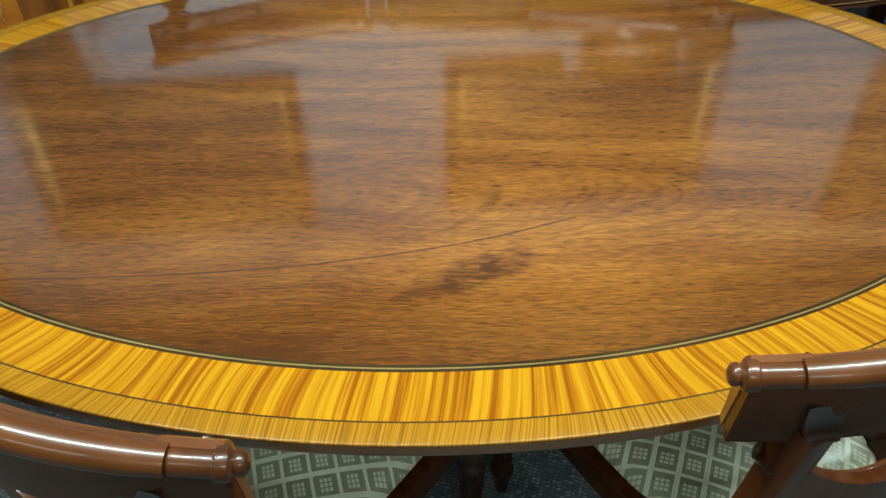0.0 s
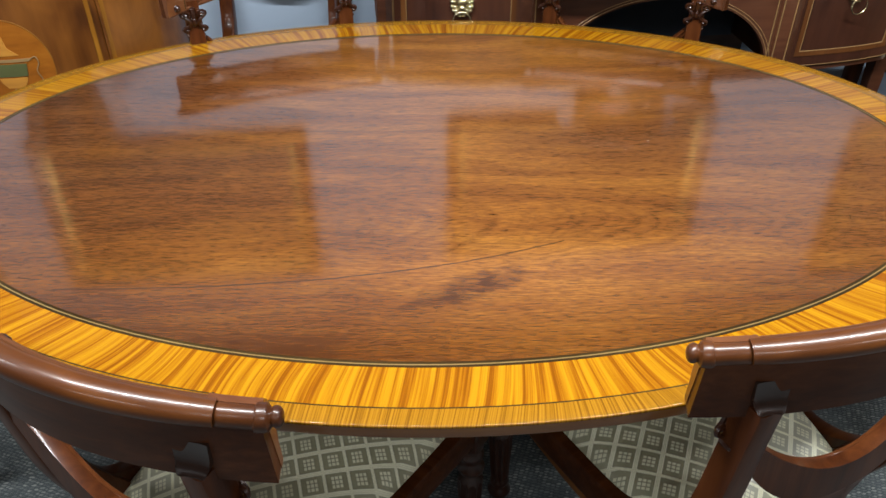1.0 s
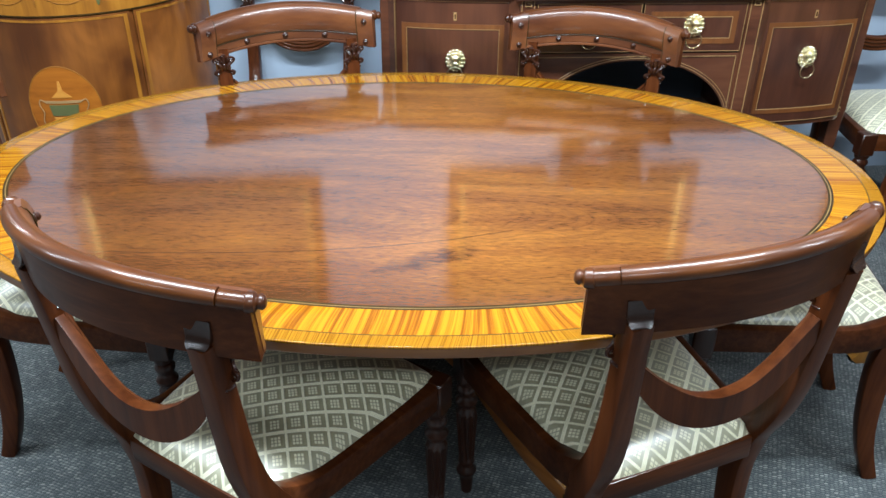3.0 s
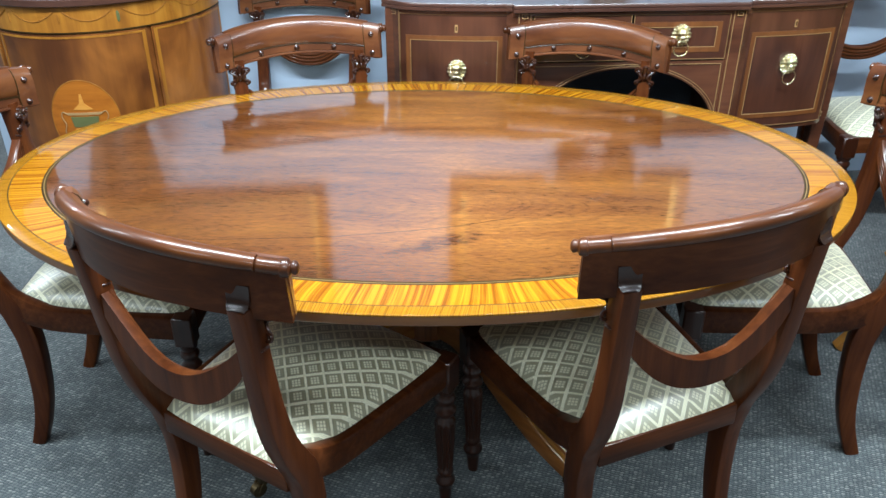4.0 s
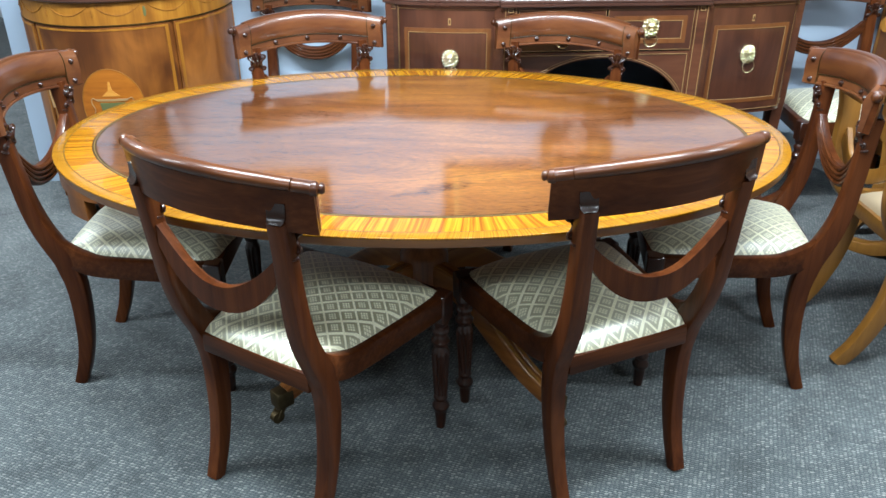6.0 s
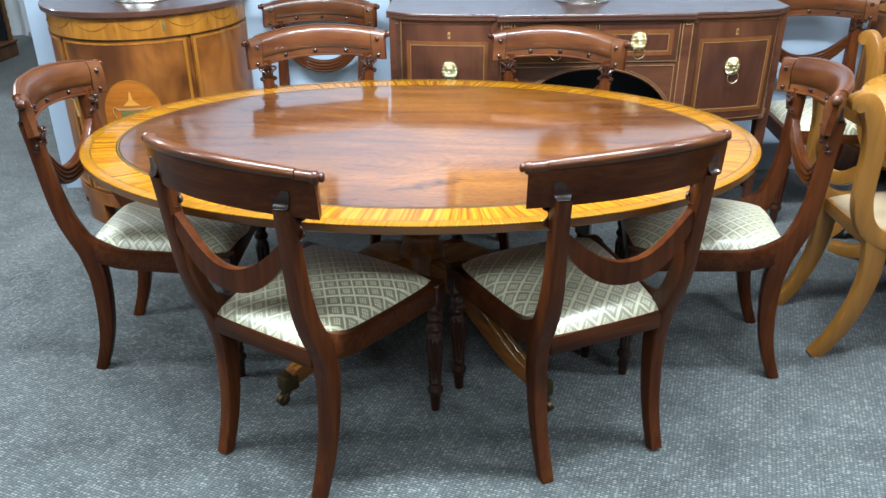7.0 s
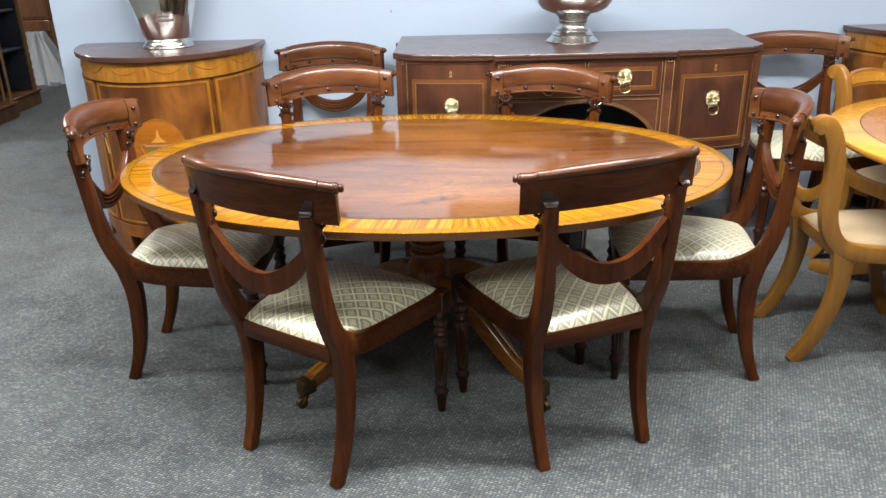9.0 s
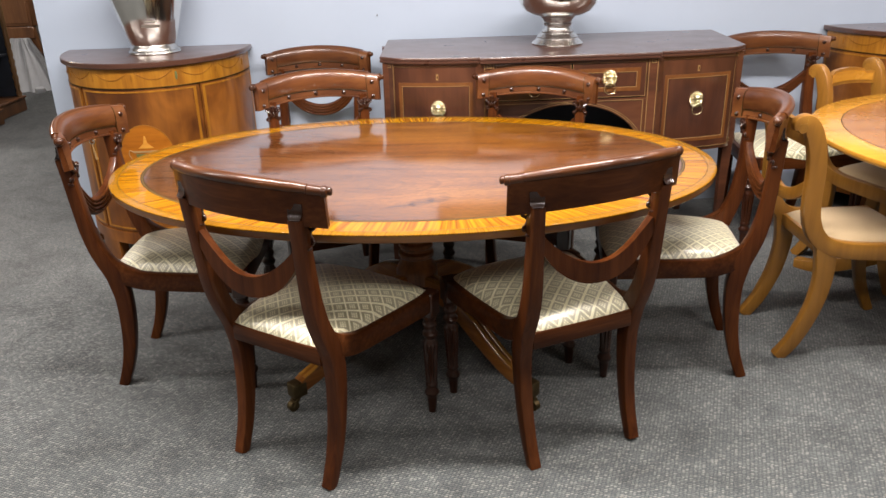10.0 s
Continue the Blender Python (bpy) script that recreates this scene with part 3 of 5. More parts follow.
def picture(x0, x1, z0, z1):
    """A dark painting in a gilt frame, hung on the partition."""
    w, h, f = x1 - x0, z1 - z0, 0.055
    p = thing("framed_picture", on_wall((x0 + x1) / 2, 0.0, z0), "large dark oil painting in a gilt frame hung on the wall", "picture", "pictures on the wall")
    part("canvas", box(bmesh.new(), -w / 2 + f * 0.8, w / 2 - f * 0.8, -0.02, -0.002, f * 0.8, h - f * 0.8), CANVAS, p)
    for name, mat, wide, inset, sec in (("frame_side", DARK_FRAME, f, 0.0, ((-0.5, 0.0), (-0.5, 0.030), (-0.2, 0.045), (0.2, 0.034), (0.5, 0.026), (0.5, 0.0))),
                                        ("gilt_slip", GILT, 0.034, f, ((-0.5, 0.0), (-0.5, 0.026), (-0.1, 0.024), (0.5, 0.012), (0.5, 0.0)))):
        x, lo, hi = w / 2 - inset - wide / 2, inset + wide / 2, h - inset - wide / 2
        corners = [(-x, lo), (x, lo), (x, hi), (-x, hi)]
        for k in range(4):
            (xa, za), (xb, zb) = corners[k], corners[(k + 1) % 4]
            d = Vector((xb - xa, 0, zb - za)).normalized()
            o = Vector((d.z, 0, -d.x))
            rings = [[Vector((px_, 0, pz_)) - o * s_ * wide + d * e * s_ * wide + Vector((0, -q, 0)) for s_, q in sec] for px_, pz_, e in ((xa, za, 1), (xb, zb, -1))]
            part(name, loft(bmesh.new(), rings), mat, p)
    return p


picture(-1.63, -0.53, 1.46, 2.18)
picture(0.05, 1.20, 1.44, 2.15)
picture(1.86, 2.95, 1.56, 2.40)
bm = bmesh.new()
sweep(bm, [(0, 0, 0), (0, -0.012, 0.002), (0, -0.02, 0.008)], disc(0.0022, 6), side=(1, 0, 0))
nail = part("wall_nail", bm, OLD_BRASS)
nail.matrix_basis = on_wall(-0.24, 0.0, 1.075)
tagged(nail, "small dark picture nail in the blue wall", "nail")

# ---- the oval dining table ----


def dining_table(m):
    t = thing("dining_table", m, "oval mahogany pedestal dining table with satinwood crossbanded border, highly polished", "dining table")
    a, b, h = TABLE_A, TABLE_B, TABLE_H
    th = 0.025
    rim, band, line = 0.028, 0.070, 0.011
    in1, in2, in3 = rim, rim + band, rim + band + line
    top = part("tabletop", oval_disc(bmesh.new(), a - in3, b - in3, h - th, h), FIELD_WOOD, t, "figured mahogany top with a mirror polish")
    # stringing: dark, pale, dark
    o = in3
    for w, mat in ((0.0045, EBONY), (0.0022, OLIVE_STRING), (0.0043, EBONY)):
        part("stringing", oval_ring(bmesh.new(), a - o, b - o, a - o + w, b - o + w, h - th, h), mat, top)
        o -= w
    part("satinwood_band", oval_ring(bmesh.new(), a - in2, b - in2, a - in1 - 0.0022, b - in1 - 0.0022, h - th, h), BAND_WOOD, top, "striped golden satinwood crossbanding")
    part("stringing", oval_ring(bmesh.new(), a - in1 - 0.0022, b - in1 - 0.0022, a - in1, b - in1, h - th, h), EBONY, top)
    # outer rim with an eased, slightly thumb-moulded edge
    rings = []
    prof = [(in1, h - 0.0055), (0.0012, h - 0.0055), (0.0003, h - 0.0048), (0.0, h - 0.0022), (0.0003, h - 0.0010), (0.0009, h - 0.0003), (0.0017, h), (in1, h)]
    for k in range(160):
        q = 2 * math.pi * k / 160
        rings.append([((a - o) * math.cos(q), (b - o) * math.sin(q), z) for o, z in prof])
    part("rim", loft(bmesh.new(), rings, caps=False, loop=True), RIM_WOOD, top, "mahogany outer crossband with moulded edge")
    rings = []
    prof = [(in1, h - th), (0.0050, h - th), (0.0030, h - th + 0.002), (0.0022, h - th + 0.005), (0.0022, h - 0.0056), (in1, h - 0.0056)]
    for k in range(160):
        q = 2 * math.pi * k / 160
        rings.append([((a - o) * math.cos(q), (b - o) * math.sin(q), z) for o, z in prof])
    part("edge", loft(bmesh.new(), rings, caps=False, loop=True), EDGE_WOOD, top, "plain dark mahogany edge")
    # the bearers and block beneath
    for x in (-0.23, 0.23):
        part("bearer", box(bmesh.new(), x - 0.03, x + 0.03, -0.42, 0.42, h - th - 0.045, h - th - 0.001, 0.006), PEDESTAL_WOOD, t)
    part("block", box(bmesh.new(), -0.20, 0.20, -0.20, 0.20, h - th - 0.035, h - th - 0.002, 0.006), PEDESTAL_WOOD, t)
    col = [(0.075, h - th - 0.036), (0.075, 0.660), (0.058, 0.648), (0.052, 0.630), (0.056, 0.612), (0.050, 0.600), (0.046, 0.570), (0.047, 0.530), (0.054, 0.490), (0.060, 0.470),
           (0.060, 0.462), (0.052, 0.456), (0.052, 0.448), (0.061, 0.440), (0.062, 0.428), (0.054, 0.420), (0.054, 0.412), (0.063, 0.404), (0.064, 0.392), (0.056, 0.384), (0.058, 0.370), (0.070, 0.350), (0.074, 0.335), (0.074, 0.245), (0.060, 0.232), (0.03, 0.222)]
    part("column", lathe(bmesh.new(), col[::-1], 36), PEDESTAL_WOOD, t, "turned and ringed mahogany pedestal column")
    # four splayed sabre legs with brass cap castors
    keys = [(0.045, 0, 0.285), (0.13, 0, 0.285), (0.23, 0, 0.245), (0.33, 0, 0.178), (0.43, 0, 0.118), (0.525, 0, 0.083)]
    path = spline(keys, 22)

    def at(f):
        return oblong(0.052 - 0.008 * f, 0.082 - 0.036 * f, 0.006, 2)

    leg_me = finish(sweep(bmesh.new(), path, at, side=(0, 1, 0)), "table_leg", LIT_LEG_WOOD)
    strip_bm = bmesh.new()
    for s in (-1, 1):
        pts = []
        for i, p in enumerate(path[1:-1]):
            f = (i + 1) / 21
            tan = (path[min(i + 2, 21)] - path[i]).normalized()
            up = Vector((-tan.z, 0, tan.x))
            pts.append(p + up * (0.041 - 0.018 * f) + Vector((0, s * (0.014 - 0.002 * f), 0)))
        sweep(strip_bm, pts, oblong(0.016, 0.004, 0.0015, 1), side=(0, 1, 0))
    strip_me = finish(strip_bm, "leg_banding", LEG_BAND)
    cap_bm = bmesh.new()
    box(cap_bm, 0.512, 0.564, -0.0235, 0.0235, 0.049, 0.101, 0.006, 2)
    cap_me = finish(cap_bm, "brass_cap", OLD_BRASS)
    fork_bm = bmesh.new()
    lathe(fork_bm, [(0.010, 0.034), (0.014, 0.038), (0.014, 0.049)], 14, 0.545, 0)
    for s in (-1, 1):
        sweep(fork_bm, [(0.545, s * 0.013, 0.042), (0.556, s * 0.015, 0.030), (0.562, s * 0.015, 0.018)], oblong(0.004, 0.012, 0.001, 1), side=(0, 1, 0))
    fork_me = finish(fork_bm, "castor_fork", OLD_BRASS)
    wheel_bm = bmesh.new()
    sweep(wheel_bm, [(0.560, y, 0.0185) for y in (-0.010, -0.009, 0.009, 0.010)], lambda f: disc(0.0185 if 0.2 < f < 0.8 else 0.016, 18), side=(1, 0, 0))
    wheel_me = finish(wheel_bm, "castor_wheel", OLD_BRASS)
    for k in range(4):
        leg = shared("leg", leg_me, t, 0, 0, 0, 0, 0, -1 + 45 + 90 * k)
        shared("banding", strip_me, leg, 0, 0, 0)
        shared("brass_cap", cap_me, leg, 0, 0, 0, label="worn brass box cap")
        shared("fork", fork_me, leg, 0, 0, 0)
        shared("castor_wheel", wheel_me, leg, 0, 0, 0, label="small brass castor wheel")
    return t


dining_table(pose(-0.049, -0.042, 0, 0, 0, -2))

# ---- the mahogany dining chairs ----
POST_Y = [(0.0, 0.000), (0.05, 0.020), (0.10, 0.036), (0.17, 0.051), (0.26, 0.060), (0.34, 0.061), (0.42, 0.049), (0.48, 0.022), (0.54, -0.001), (0.60, -0.0110), (0.66, -0.0180), (0.74, -0.0250), (0.83, -0.0325), (0.90, -0.039)]
POST_DEPTH = [(0.0, 0.034), (0.1, 0.038), (0.2, 0.045), (0.3, 0.052), (0.36, 0.055), (0.42, 0.055), (0.48, 0.050), (0.54, 0.044), (0.62, 0.039), (0.72, 0.038), (0.82, 0.0400), (0.9, 0.0400)]
BOW = 0.077
RAIL_HALF = 0.2500
BACK = {"lean": 0.010}
RAIL_TILT = 4.8


def post_y(z):
    """How far forward the middle of a back post stands at height z."""
    return at_height(POST_Y, z) - BACK["lean"] * max(0.0, z - 0.43) / 0.47


def rail_line(s):
    """Plan of the bowed top rail: s runs from -1 to 1."""
    return Vector((RAIL_HALF * s, -BOW * (1 - s * s) + 0.007 - BACK["lean"], 0))


def rail_out(s):
    """The way to the front of the rail at s."""
    d = Vector((RAIL_HALF, 2 * BOW * s, 0)).normalized()
    return Vector((-d.y, d.x, 0))


def rail_low(s):
    return 0.802 + 0.0265 * (1 - s * s)


def rail_high(s):
    return 0.892 + 0.0305 * (1 - s * s)


def rail_strip(bm, s0, s1, low, high, front, back, n=24, round_=0.002):
    rings = []
    for i in range(n + 1):
        s = s0 + (s1 - s0) * i / n
        p, o = rail_line(s), rail_out(s)
        z0, z1 = low(s), high(s)
        rings.append([p + o * back + Vector((0, 0, z0)), p + o * (front - round_) + Vector((0, 0, z0)), p + o * front + Vector((0, 0, z0 + round_)),
                      p + o * front + Vector((0, 0, z1 - round_)), p + o * (front - round_) + Vector((0, 0, z1)), p + o * back + Vector((0, 0, z1))])
    return loft(bm, rings)


def post_x(z):
    return 0.169 + 0.018 * z / 0.82


def chair_meshes():
    """Parts of one chair: (name, mesh, parent's name or None, label, poses)."""
    made = {}
    # one back post: sabre leg below, swept stile above
    zs = [0, 0.03, 0.08, 0.14, 0.20, 0.27, 0.34, 0.39, 0.43, 0.47, 0.52, 0.58, 0.64, 0.70, 0.76, 0.79, 0.8262]

    def post(sx):
        pts = spline([(sx * post_x(z), post_y(z), z) for z in zs], 44)

        def sec(f):
            z = f * 0.8262
            return oblong(0.034 + 0.008 * min(1, z / 0.4) + 0.004 * max(0.0, 1 - abs(z - 0.55) / 0.15) - 0.006 * max(0, z - 0.4) / 0.41, at_height(POST_DEPTH, z), 0.005, 2)

        return finish(sweep(bmesh.new(), pts, sec, side=(1, 0, 0)), "back_post", MAHOGANY_UP)

    made["posts"] = (post(-1), post(1))
    # rounded tongue where the post laps over the back of the rail
    bm = bmesh.new()
    rings = []
    for z, y, w in ((0.8150, -0.0122, 0.0070), (0.8158, -0.0142, 0.0105), (0.8176, -0.0142, 0.0142), (0.8205, -0.0114, 0.0163), (0.8240, -0.0086, 0.0174), (0.8285, -0.0062, 0.0180), (0.8345, -0.0047, 0.0184), (0.8415, -0.0041, 0.0187), (0.8485, -0.0040, 0.0190), (0.8555, -0.0040, 0.0192)):
        rings.append([(-w, 0.006, z), (-w, y, z), (-w * 0.6, y + 0.0012, z), (w * 0.6, y + 0.0012, z), (w, y, z), (w, 0.006, z)])
    loft(bm, rings)
    made["tongue"] = finish(bm, "post_tongue", POLISHED)
    # top rail; board darker than its front, its back's shade put into the colour
    bm = rail_strip(bmesh.new(), -1.0, 1.0, rail_low, rail_high, 0.011, -0.011, 28, 0.003)
    made["rail"] = finish(bm, "crest_rail", MAHOGANY)
    bm = bmesh.new()
    rings = []
    for i in range(25):
        s = -0.832 + 1.664 * i / 24
        p, o = rail_line(s), rail_out(s)
        z0, z1 = rail_low(s) + 0.030, rail_high(s) + 0.009
        rings.append([p + o * f + Vector((0, 0, z)) for f, z in ((0.008, z0), (0.0135, z0 + 0.002), (0.0165, z0 + 0.008), (0.0205, z0 + (z1 - z0) * 0.30), (0.0225, z0 + (z1 - z0) * 0.52), (0.0220, z0 + (z1 - z0) * 0.74),
                                                              (0.0185, z1 - 0.007), (0.0125, z1 + 0.001), (0.004, z1 + 0.005), (-0.006, z1 - 0.004))])
    made["tablet"] = finish(loft(bm, rings), "crest_tablet", LIT_RAIL_WOOD)
    made["lower_bead"] = finish(rail_strip(bmesh.new(), -0.97, 0.97, lambda s: rail_low(s) - 0.001, lambda s: rail_low(s) + 0.007, 0.0165, 0.010, 24), "lower_bead", LIT_RAIL_WOOD)
    made["frieze"] = finish(rail_strip(bmesh.new(), -0.828, 0.828, lambda s: rail_low(s) + 0.0075, lambda s: rail_low(s) + 0.0285, 0.0122, 0.0090, 24, 0.001), "rail_frieze", LIT_RAIL_WOOD)
    straps = []
    for s0, s1 in ((-1.004, -0.83), (0.83, 1.004)):
        rings = []
        for i in range(5):
            s = s0 + (s1 - s0) * i / 4
            p, o = rail_line(s), rail_out(s)
            z0, z1 = rail_low(s) + 0.001, rail_high(s) + 0.009
            h_ = z1 - z0
            rings.append([p + o * f + Vector((0, 0, z)) for f, z in ((0.006, z0), (0.0150, z0), (0.0170, z0 + 0.002), (0.0178, z0 + h_ * 0.25), (0.0215, z0 + h_ * 0.45), (0.0243, z0 + h_ * 0.66), (0.0235, z0 + h_ * 0.82),
                                                                  (0.0195, z1 - 0.006), (0.0135, z1 + 0.002), (0.004, z1 + 0.004), (0.002, z1 - 0.010))])
        straps.append(finish(loft(bmesh.new(), rings), "end_strap", LIT_RAIL_WOOD))
    made["end_strap"] = straps
    # dark incised lines round the tablet
    lines = []
    pts = [rail_line(s) + rail_out(s) * 0.0132 + Vector((0, 0, rail_low(s) + 0.0292)) for s in (-0.828 + 1.656 * i / 24 for i in range(25))]
    lines.append(finish(sweep(bmesh.new(), pts, disc(0.0016, 6)), "incised_line", EBONY))
    for e in (-0.831, 0.831):
        p, o = rail_line(e), rail_out(e)
        z0, z1 = rail_low(e) + 0.004, rail_high(e) + 0.008
        h_ = z1 - z0
        pts = [p + o * f + Vector((0, 0, z0 + h_ * k)) for f, k in ((0.0165, 0.0), (0.0175, 0.25), (0.0215, 0.45), (0.0240, 0.66), (0.0230, 0.83), (0.0185, 0.96), (0.0135, 1.0))]
        lines.append(finish(sweep(bmesh.new(), pts, disc(0.0014, 6), side=(1, 0, 0)), "incised_line", EBONY))
    made["lines"] = lines
    # rolled top edge with turned collars
    pts = []
    for i in range(37):
        s = -0.86 + 1.72 * i / 36
        pts.append(rail_line(s) + rail_out(s) * -0.003 + Vector((0, 0, rail_high(s) + 0.004)))
    made["roll"] = finish(sweep(bmesh.new(), pts, lambda f: [(x * 1.05, y * (0.95 if y > 0 else 0.8)) for x, y in disc(0.0152 - 0.0016 * abs(2 * f - 1) ** 6, 14)]), "top_roll", ROLL_WOOD)
    ends = []
    for e in (-1, 1):
        s0, s1 = 0.86 * e, 1.072 * e
        pts, rad = [], []
        for f, r in ((0, 0.0110), (0.03, 0.0122), (0.54, 0.0120), (0.555, 0.0124), (0.57, 0.0140), (0.60, 0.0145), (0.72, 0.0145), (0.76, 0.0138), (0.78, 0.0112), (0.81, 0.0090), (0.86, 0.0108), (0.91, 0.0106), (0.95, 0.0085), (0.975, 0.006), (0.985, 0.001)):
            s = s0 + (s1 - s0) * f
            p = Vector((RAIL_HALF * s, -BOW * (1 - s * s) + 0.007 - BACK["lean"], 0))
            pts.append(p + rail_out(s) * -0.002 + Vector((0, 0, rail_high(min(1, abs(s))) + 0.002)))
            rad.append(r)
        ends.append(finish(sweep(bmesh.new(), pts, lambda f, rad=rad: disc(rad[round(f * (len(rad) - 1))], 14)), "turned_knob", ROLL_WOOD))
    made["knobs"] = ends
    made["stud"] = finish(lathe(bmesh.new(), [(0.0085, 0), (0.0085, 0.002), (0.0062, 0.0035), (0.0066, 0.0055), (0.0045, 0.0085), (0.001, 0.010)], 12), "stud", TURNED_WOOD)
    # reeded swag splat
    n = 26

    def swag(x):
        q = abs(x) / 0.162
        return 0.613 + 0.100 * q ** 2.2

    def swag_y(x, z):
        s = x / 0.164
        return post_y(z) * 0.5 + post_y(0.68) * 0.5 - 0.028 * (1 - s * s) + 0.004 - 0.010 * s ** 4

    rings = []
    for i in range(n + 1):
        x = -0.172 + 0.344 * i / n
        z = swag(x)
        half = 0.029 - 0.016 * (abs(x) / 0.172) ** 3
        slope = 2.2 * 0.100 * (abs(x) / 0.162) ** 1.2 / 0.162 * (1 if x > 0 else -1)
        d = Vector((1, 0, slope)).normalized()
        up = Vector((-d.z, 0, d.x))
        p = Vector((x, swag_y(x, z), z))
        rings.append([p + up * half * v + Vector((0, w, 0)) for v, w in ((1, -0.010), (1, 0.006), (0.96, 0.008), (-0.96, 0.008), (-1, 0.006), (-1, -0.010))])
    made["swag"] = finish(loft(bmesh.new(), rings), "swag_splat", MAHOGANY_UP)
    reeds = []
    for k in range(4):
        pts = []
        for i in range(n + 1):
            x = -0.172 + 0.344 * i / n
            z = swag(x)
            slope = 2.2 * 0.100 * (abs(x) / 0.162) ** 1.2 / 0.162 * (1 if x > 0 else -1)
            d = Vector((1, 0, slope)).normalized()
            up = Vector((-d.z, 0, d.x))
            pts.append(Vector((x, swag_y(x, z) + 0.0092, z)) + up * (k - 1.5) * (0.0138 - 0.0062 * (abs(x) / 0.172) ** 2))
        reeds.append(finish(sweep(bmesh.new(), pts, lambda f: disc(0.0066 - 0.0022 * (2 * f - 1) ** 2, 8), side=(0, 1, 0)), "reed", MAHOGANY))
    made["reeds"] = reeds
    # carved scroll bracket under the rail
    bm = bmesh.new()
    box(bm, -0.007, 0.007, -0.008, 0.006, -0.082, 0.004, 0.003)
    for sx in (-1, 1):
        for z, r, big in ((-0.013, 0.0060, 0.0095), (-0.060, 0.0056, 0.0085)):
            ring(bm, (sx * 0.0185, 0.006, z), big, r * 0.66, "y", 14, 6)
            ball(bm, sx * 0.0185, 0.010, z, r * 0.85, u=8, v=5)
        pts = spline([(sx * 0.026, 0.006, -0.016), (sx * 0.014, 0.010, -0.027), (sx * 0.009, 0.011, -0.038), (sx * 0.014, 0.010, -0.049), (sx * 0.025, 0.007, -0.056)], 12)
        sweep(bm, pts, disc(0.0048, 6), side=(0, 1, 0))
    ball(bm, 0, 0.010, -0.037, 0.0075, (0.8, 0.7, 1.8), 8, 6)
    box(bm, -0.021, 0.021, -0.009, 0.011, -0.086, -0.077, 0.003)
    for v in bm.verts:
        v.co.z *= 0.82
    made["bracket"] = finish(bm, "carved_bracket", TURNED_WOOD)
    # seat frame
    for key, sx in (("side_l", -1), ("side_r", 1)):
        keys = [(sx * 0.179, 0.013, 0.512), (sx * 0.180, 0.032, 0.466), (sx * 0.182, 0.066, 0.432), (sx * 0.186, 0.112, 0.411), (sx * 0.191, 0.160, 0.403), (sx * 0.207, 0.280, 0.401), (sx * 0.225, 0.420, 0.401), (sx * 0.230, 0.472, 0.401)]
        made[key] = finish(sweep(bmesh.new(), spline(keys, 26), lambda f: oblong(0.031, 0.064 - 0.030 * max(0, 1 - f * 3.2) ** 1.5, 0.006, 2), side=(1, 0, 0)), "side_rail", MAHOGANY)
    made["front"] = finish(box(bmesh.new(), -0.214, 0.214, 0.458, 0.488, 0.370, 0.432, 0.005, 2), "front_rail", MAHOGANY)
    made["back"] = finish(box(bmesh.new(), -0.160, 0.160, 0.022, 0.050, 0.378, 0.430, 0.004, 2), "back_rail", MAHOGANY)
    # turned and reeded front leg
    bm = bmesh.new()
    box(bm, -0.024, 0.024, -0.024, 0.024, 0.352, 0.434, 0.004, 1)
    prof = [(0.004, 0.0), (0.0125, 0.001), (0.0130, 0.006), (0.0165, 0.050), (0.0180, 0.062), (0.0235, 0.070), (0.0240, 0.078), (0.0185, 0.086), (0.0165, 0.094), (0.0195, 0.100), (0.0200, 0.106), (0.0175, 0.112),
            (0.0182, 0.116), (0.0205, 0.160), (0.0230, 0.210), (0.0245, 0.246), (0.0235, 0.258), (0.0190, 0.266), (0.0185, 0.274), (0.0245, 0.282), (0.0255, 0.290), (0.0190, 0.300), (0.0175, 0.308), (0.0225, 0.318), (0.0235, 0.326), (0.0180, 0.336), (0.0225, 0.346), (0.0235, 0.354)]
    lathe(bm, prof, 40, flute=(0.115, 0.247, 0.24, 10))
    made["front_leg"] = finish(bm, "front_leg", TURNED_WOOD)
    # drop-in cushion
    bm = bmesh.new()
    nx, ny = 22, 24
    grid = []
    for j in range(ny + 1):
        row = []
        for i in range(nx + 1):
            u, v = i / nx * 2 - 1, j / ny * 2 - 1
            half = 0.174 + 0.056 * (v + 1) / 2
            bulge = 0.012 * (1 - u * u) * max(0.0, v)
            cu, cv = (1 - abs(u) ** 4.2), (1 - abs(v) ** 3.4)
            edge = (max(0, cu) ** 0.42) * (max(0, cv) ** 0.42)
            dome = (1 - u * u) * (1 - v * v)
            z = 0.430 + 0.027 * edge + 0.026 * dome ** 0.8
            k = 1 - 0.035 * (u * u * v * v) ** 2
            row.append(bm.verts.new((u * half * k, 0.252 + v * 0.226 * k + bulge, z)))
        grid.append(row)
    for j in range(ny):
        for i in range(nx):
            bm.faces.new((grid[j][i], grid[j][i + 1], grid[j + 1][i + 1], grid[j + 1][i]))
    rim = [grid[0][i] for i in range(nx + 1)] + [grid[j][nx] for j in range(1, ny + 1)] + [grid[ny][i] for i in range(nx - 1, -1, -1)] + [grid[j][0] for j in range(ny - 1, 0, -1)]
    low = [bm.verts.new((v.co.x * 0.975, 0.252 + (v.co.y - 0.252) * 0.985, 0.400)) for v in rim]
    for i in range(len(rim)):
        j = (i + 1) % len(rim)
        bm.faces.new((rim[i], rim[j], low[j], low[i]))
    bm.faces.new(low)
    made["cushion"] = finish(bm, "seat_cushion", FABRIC, 60)
    return made


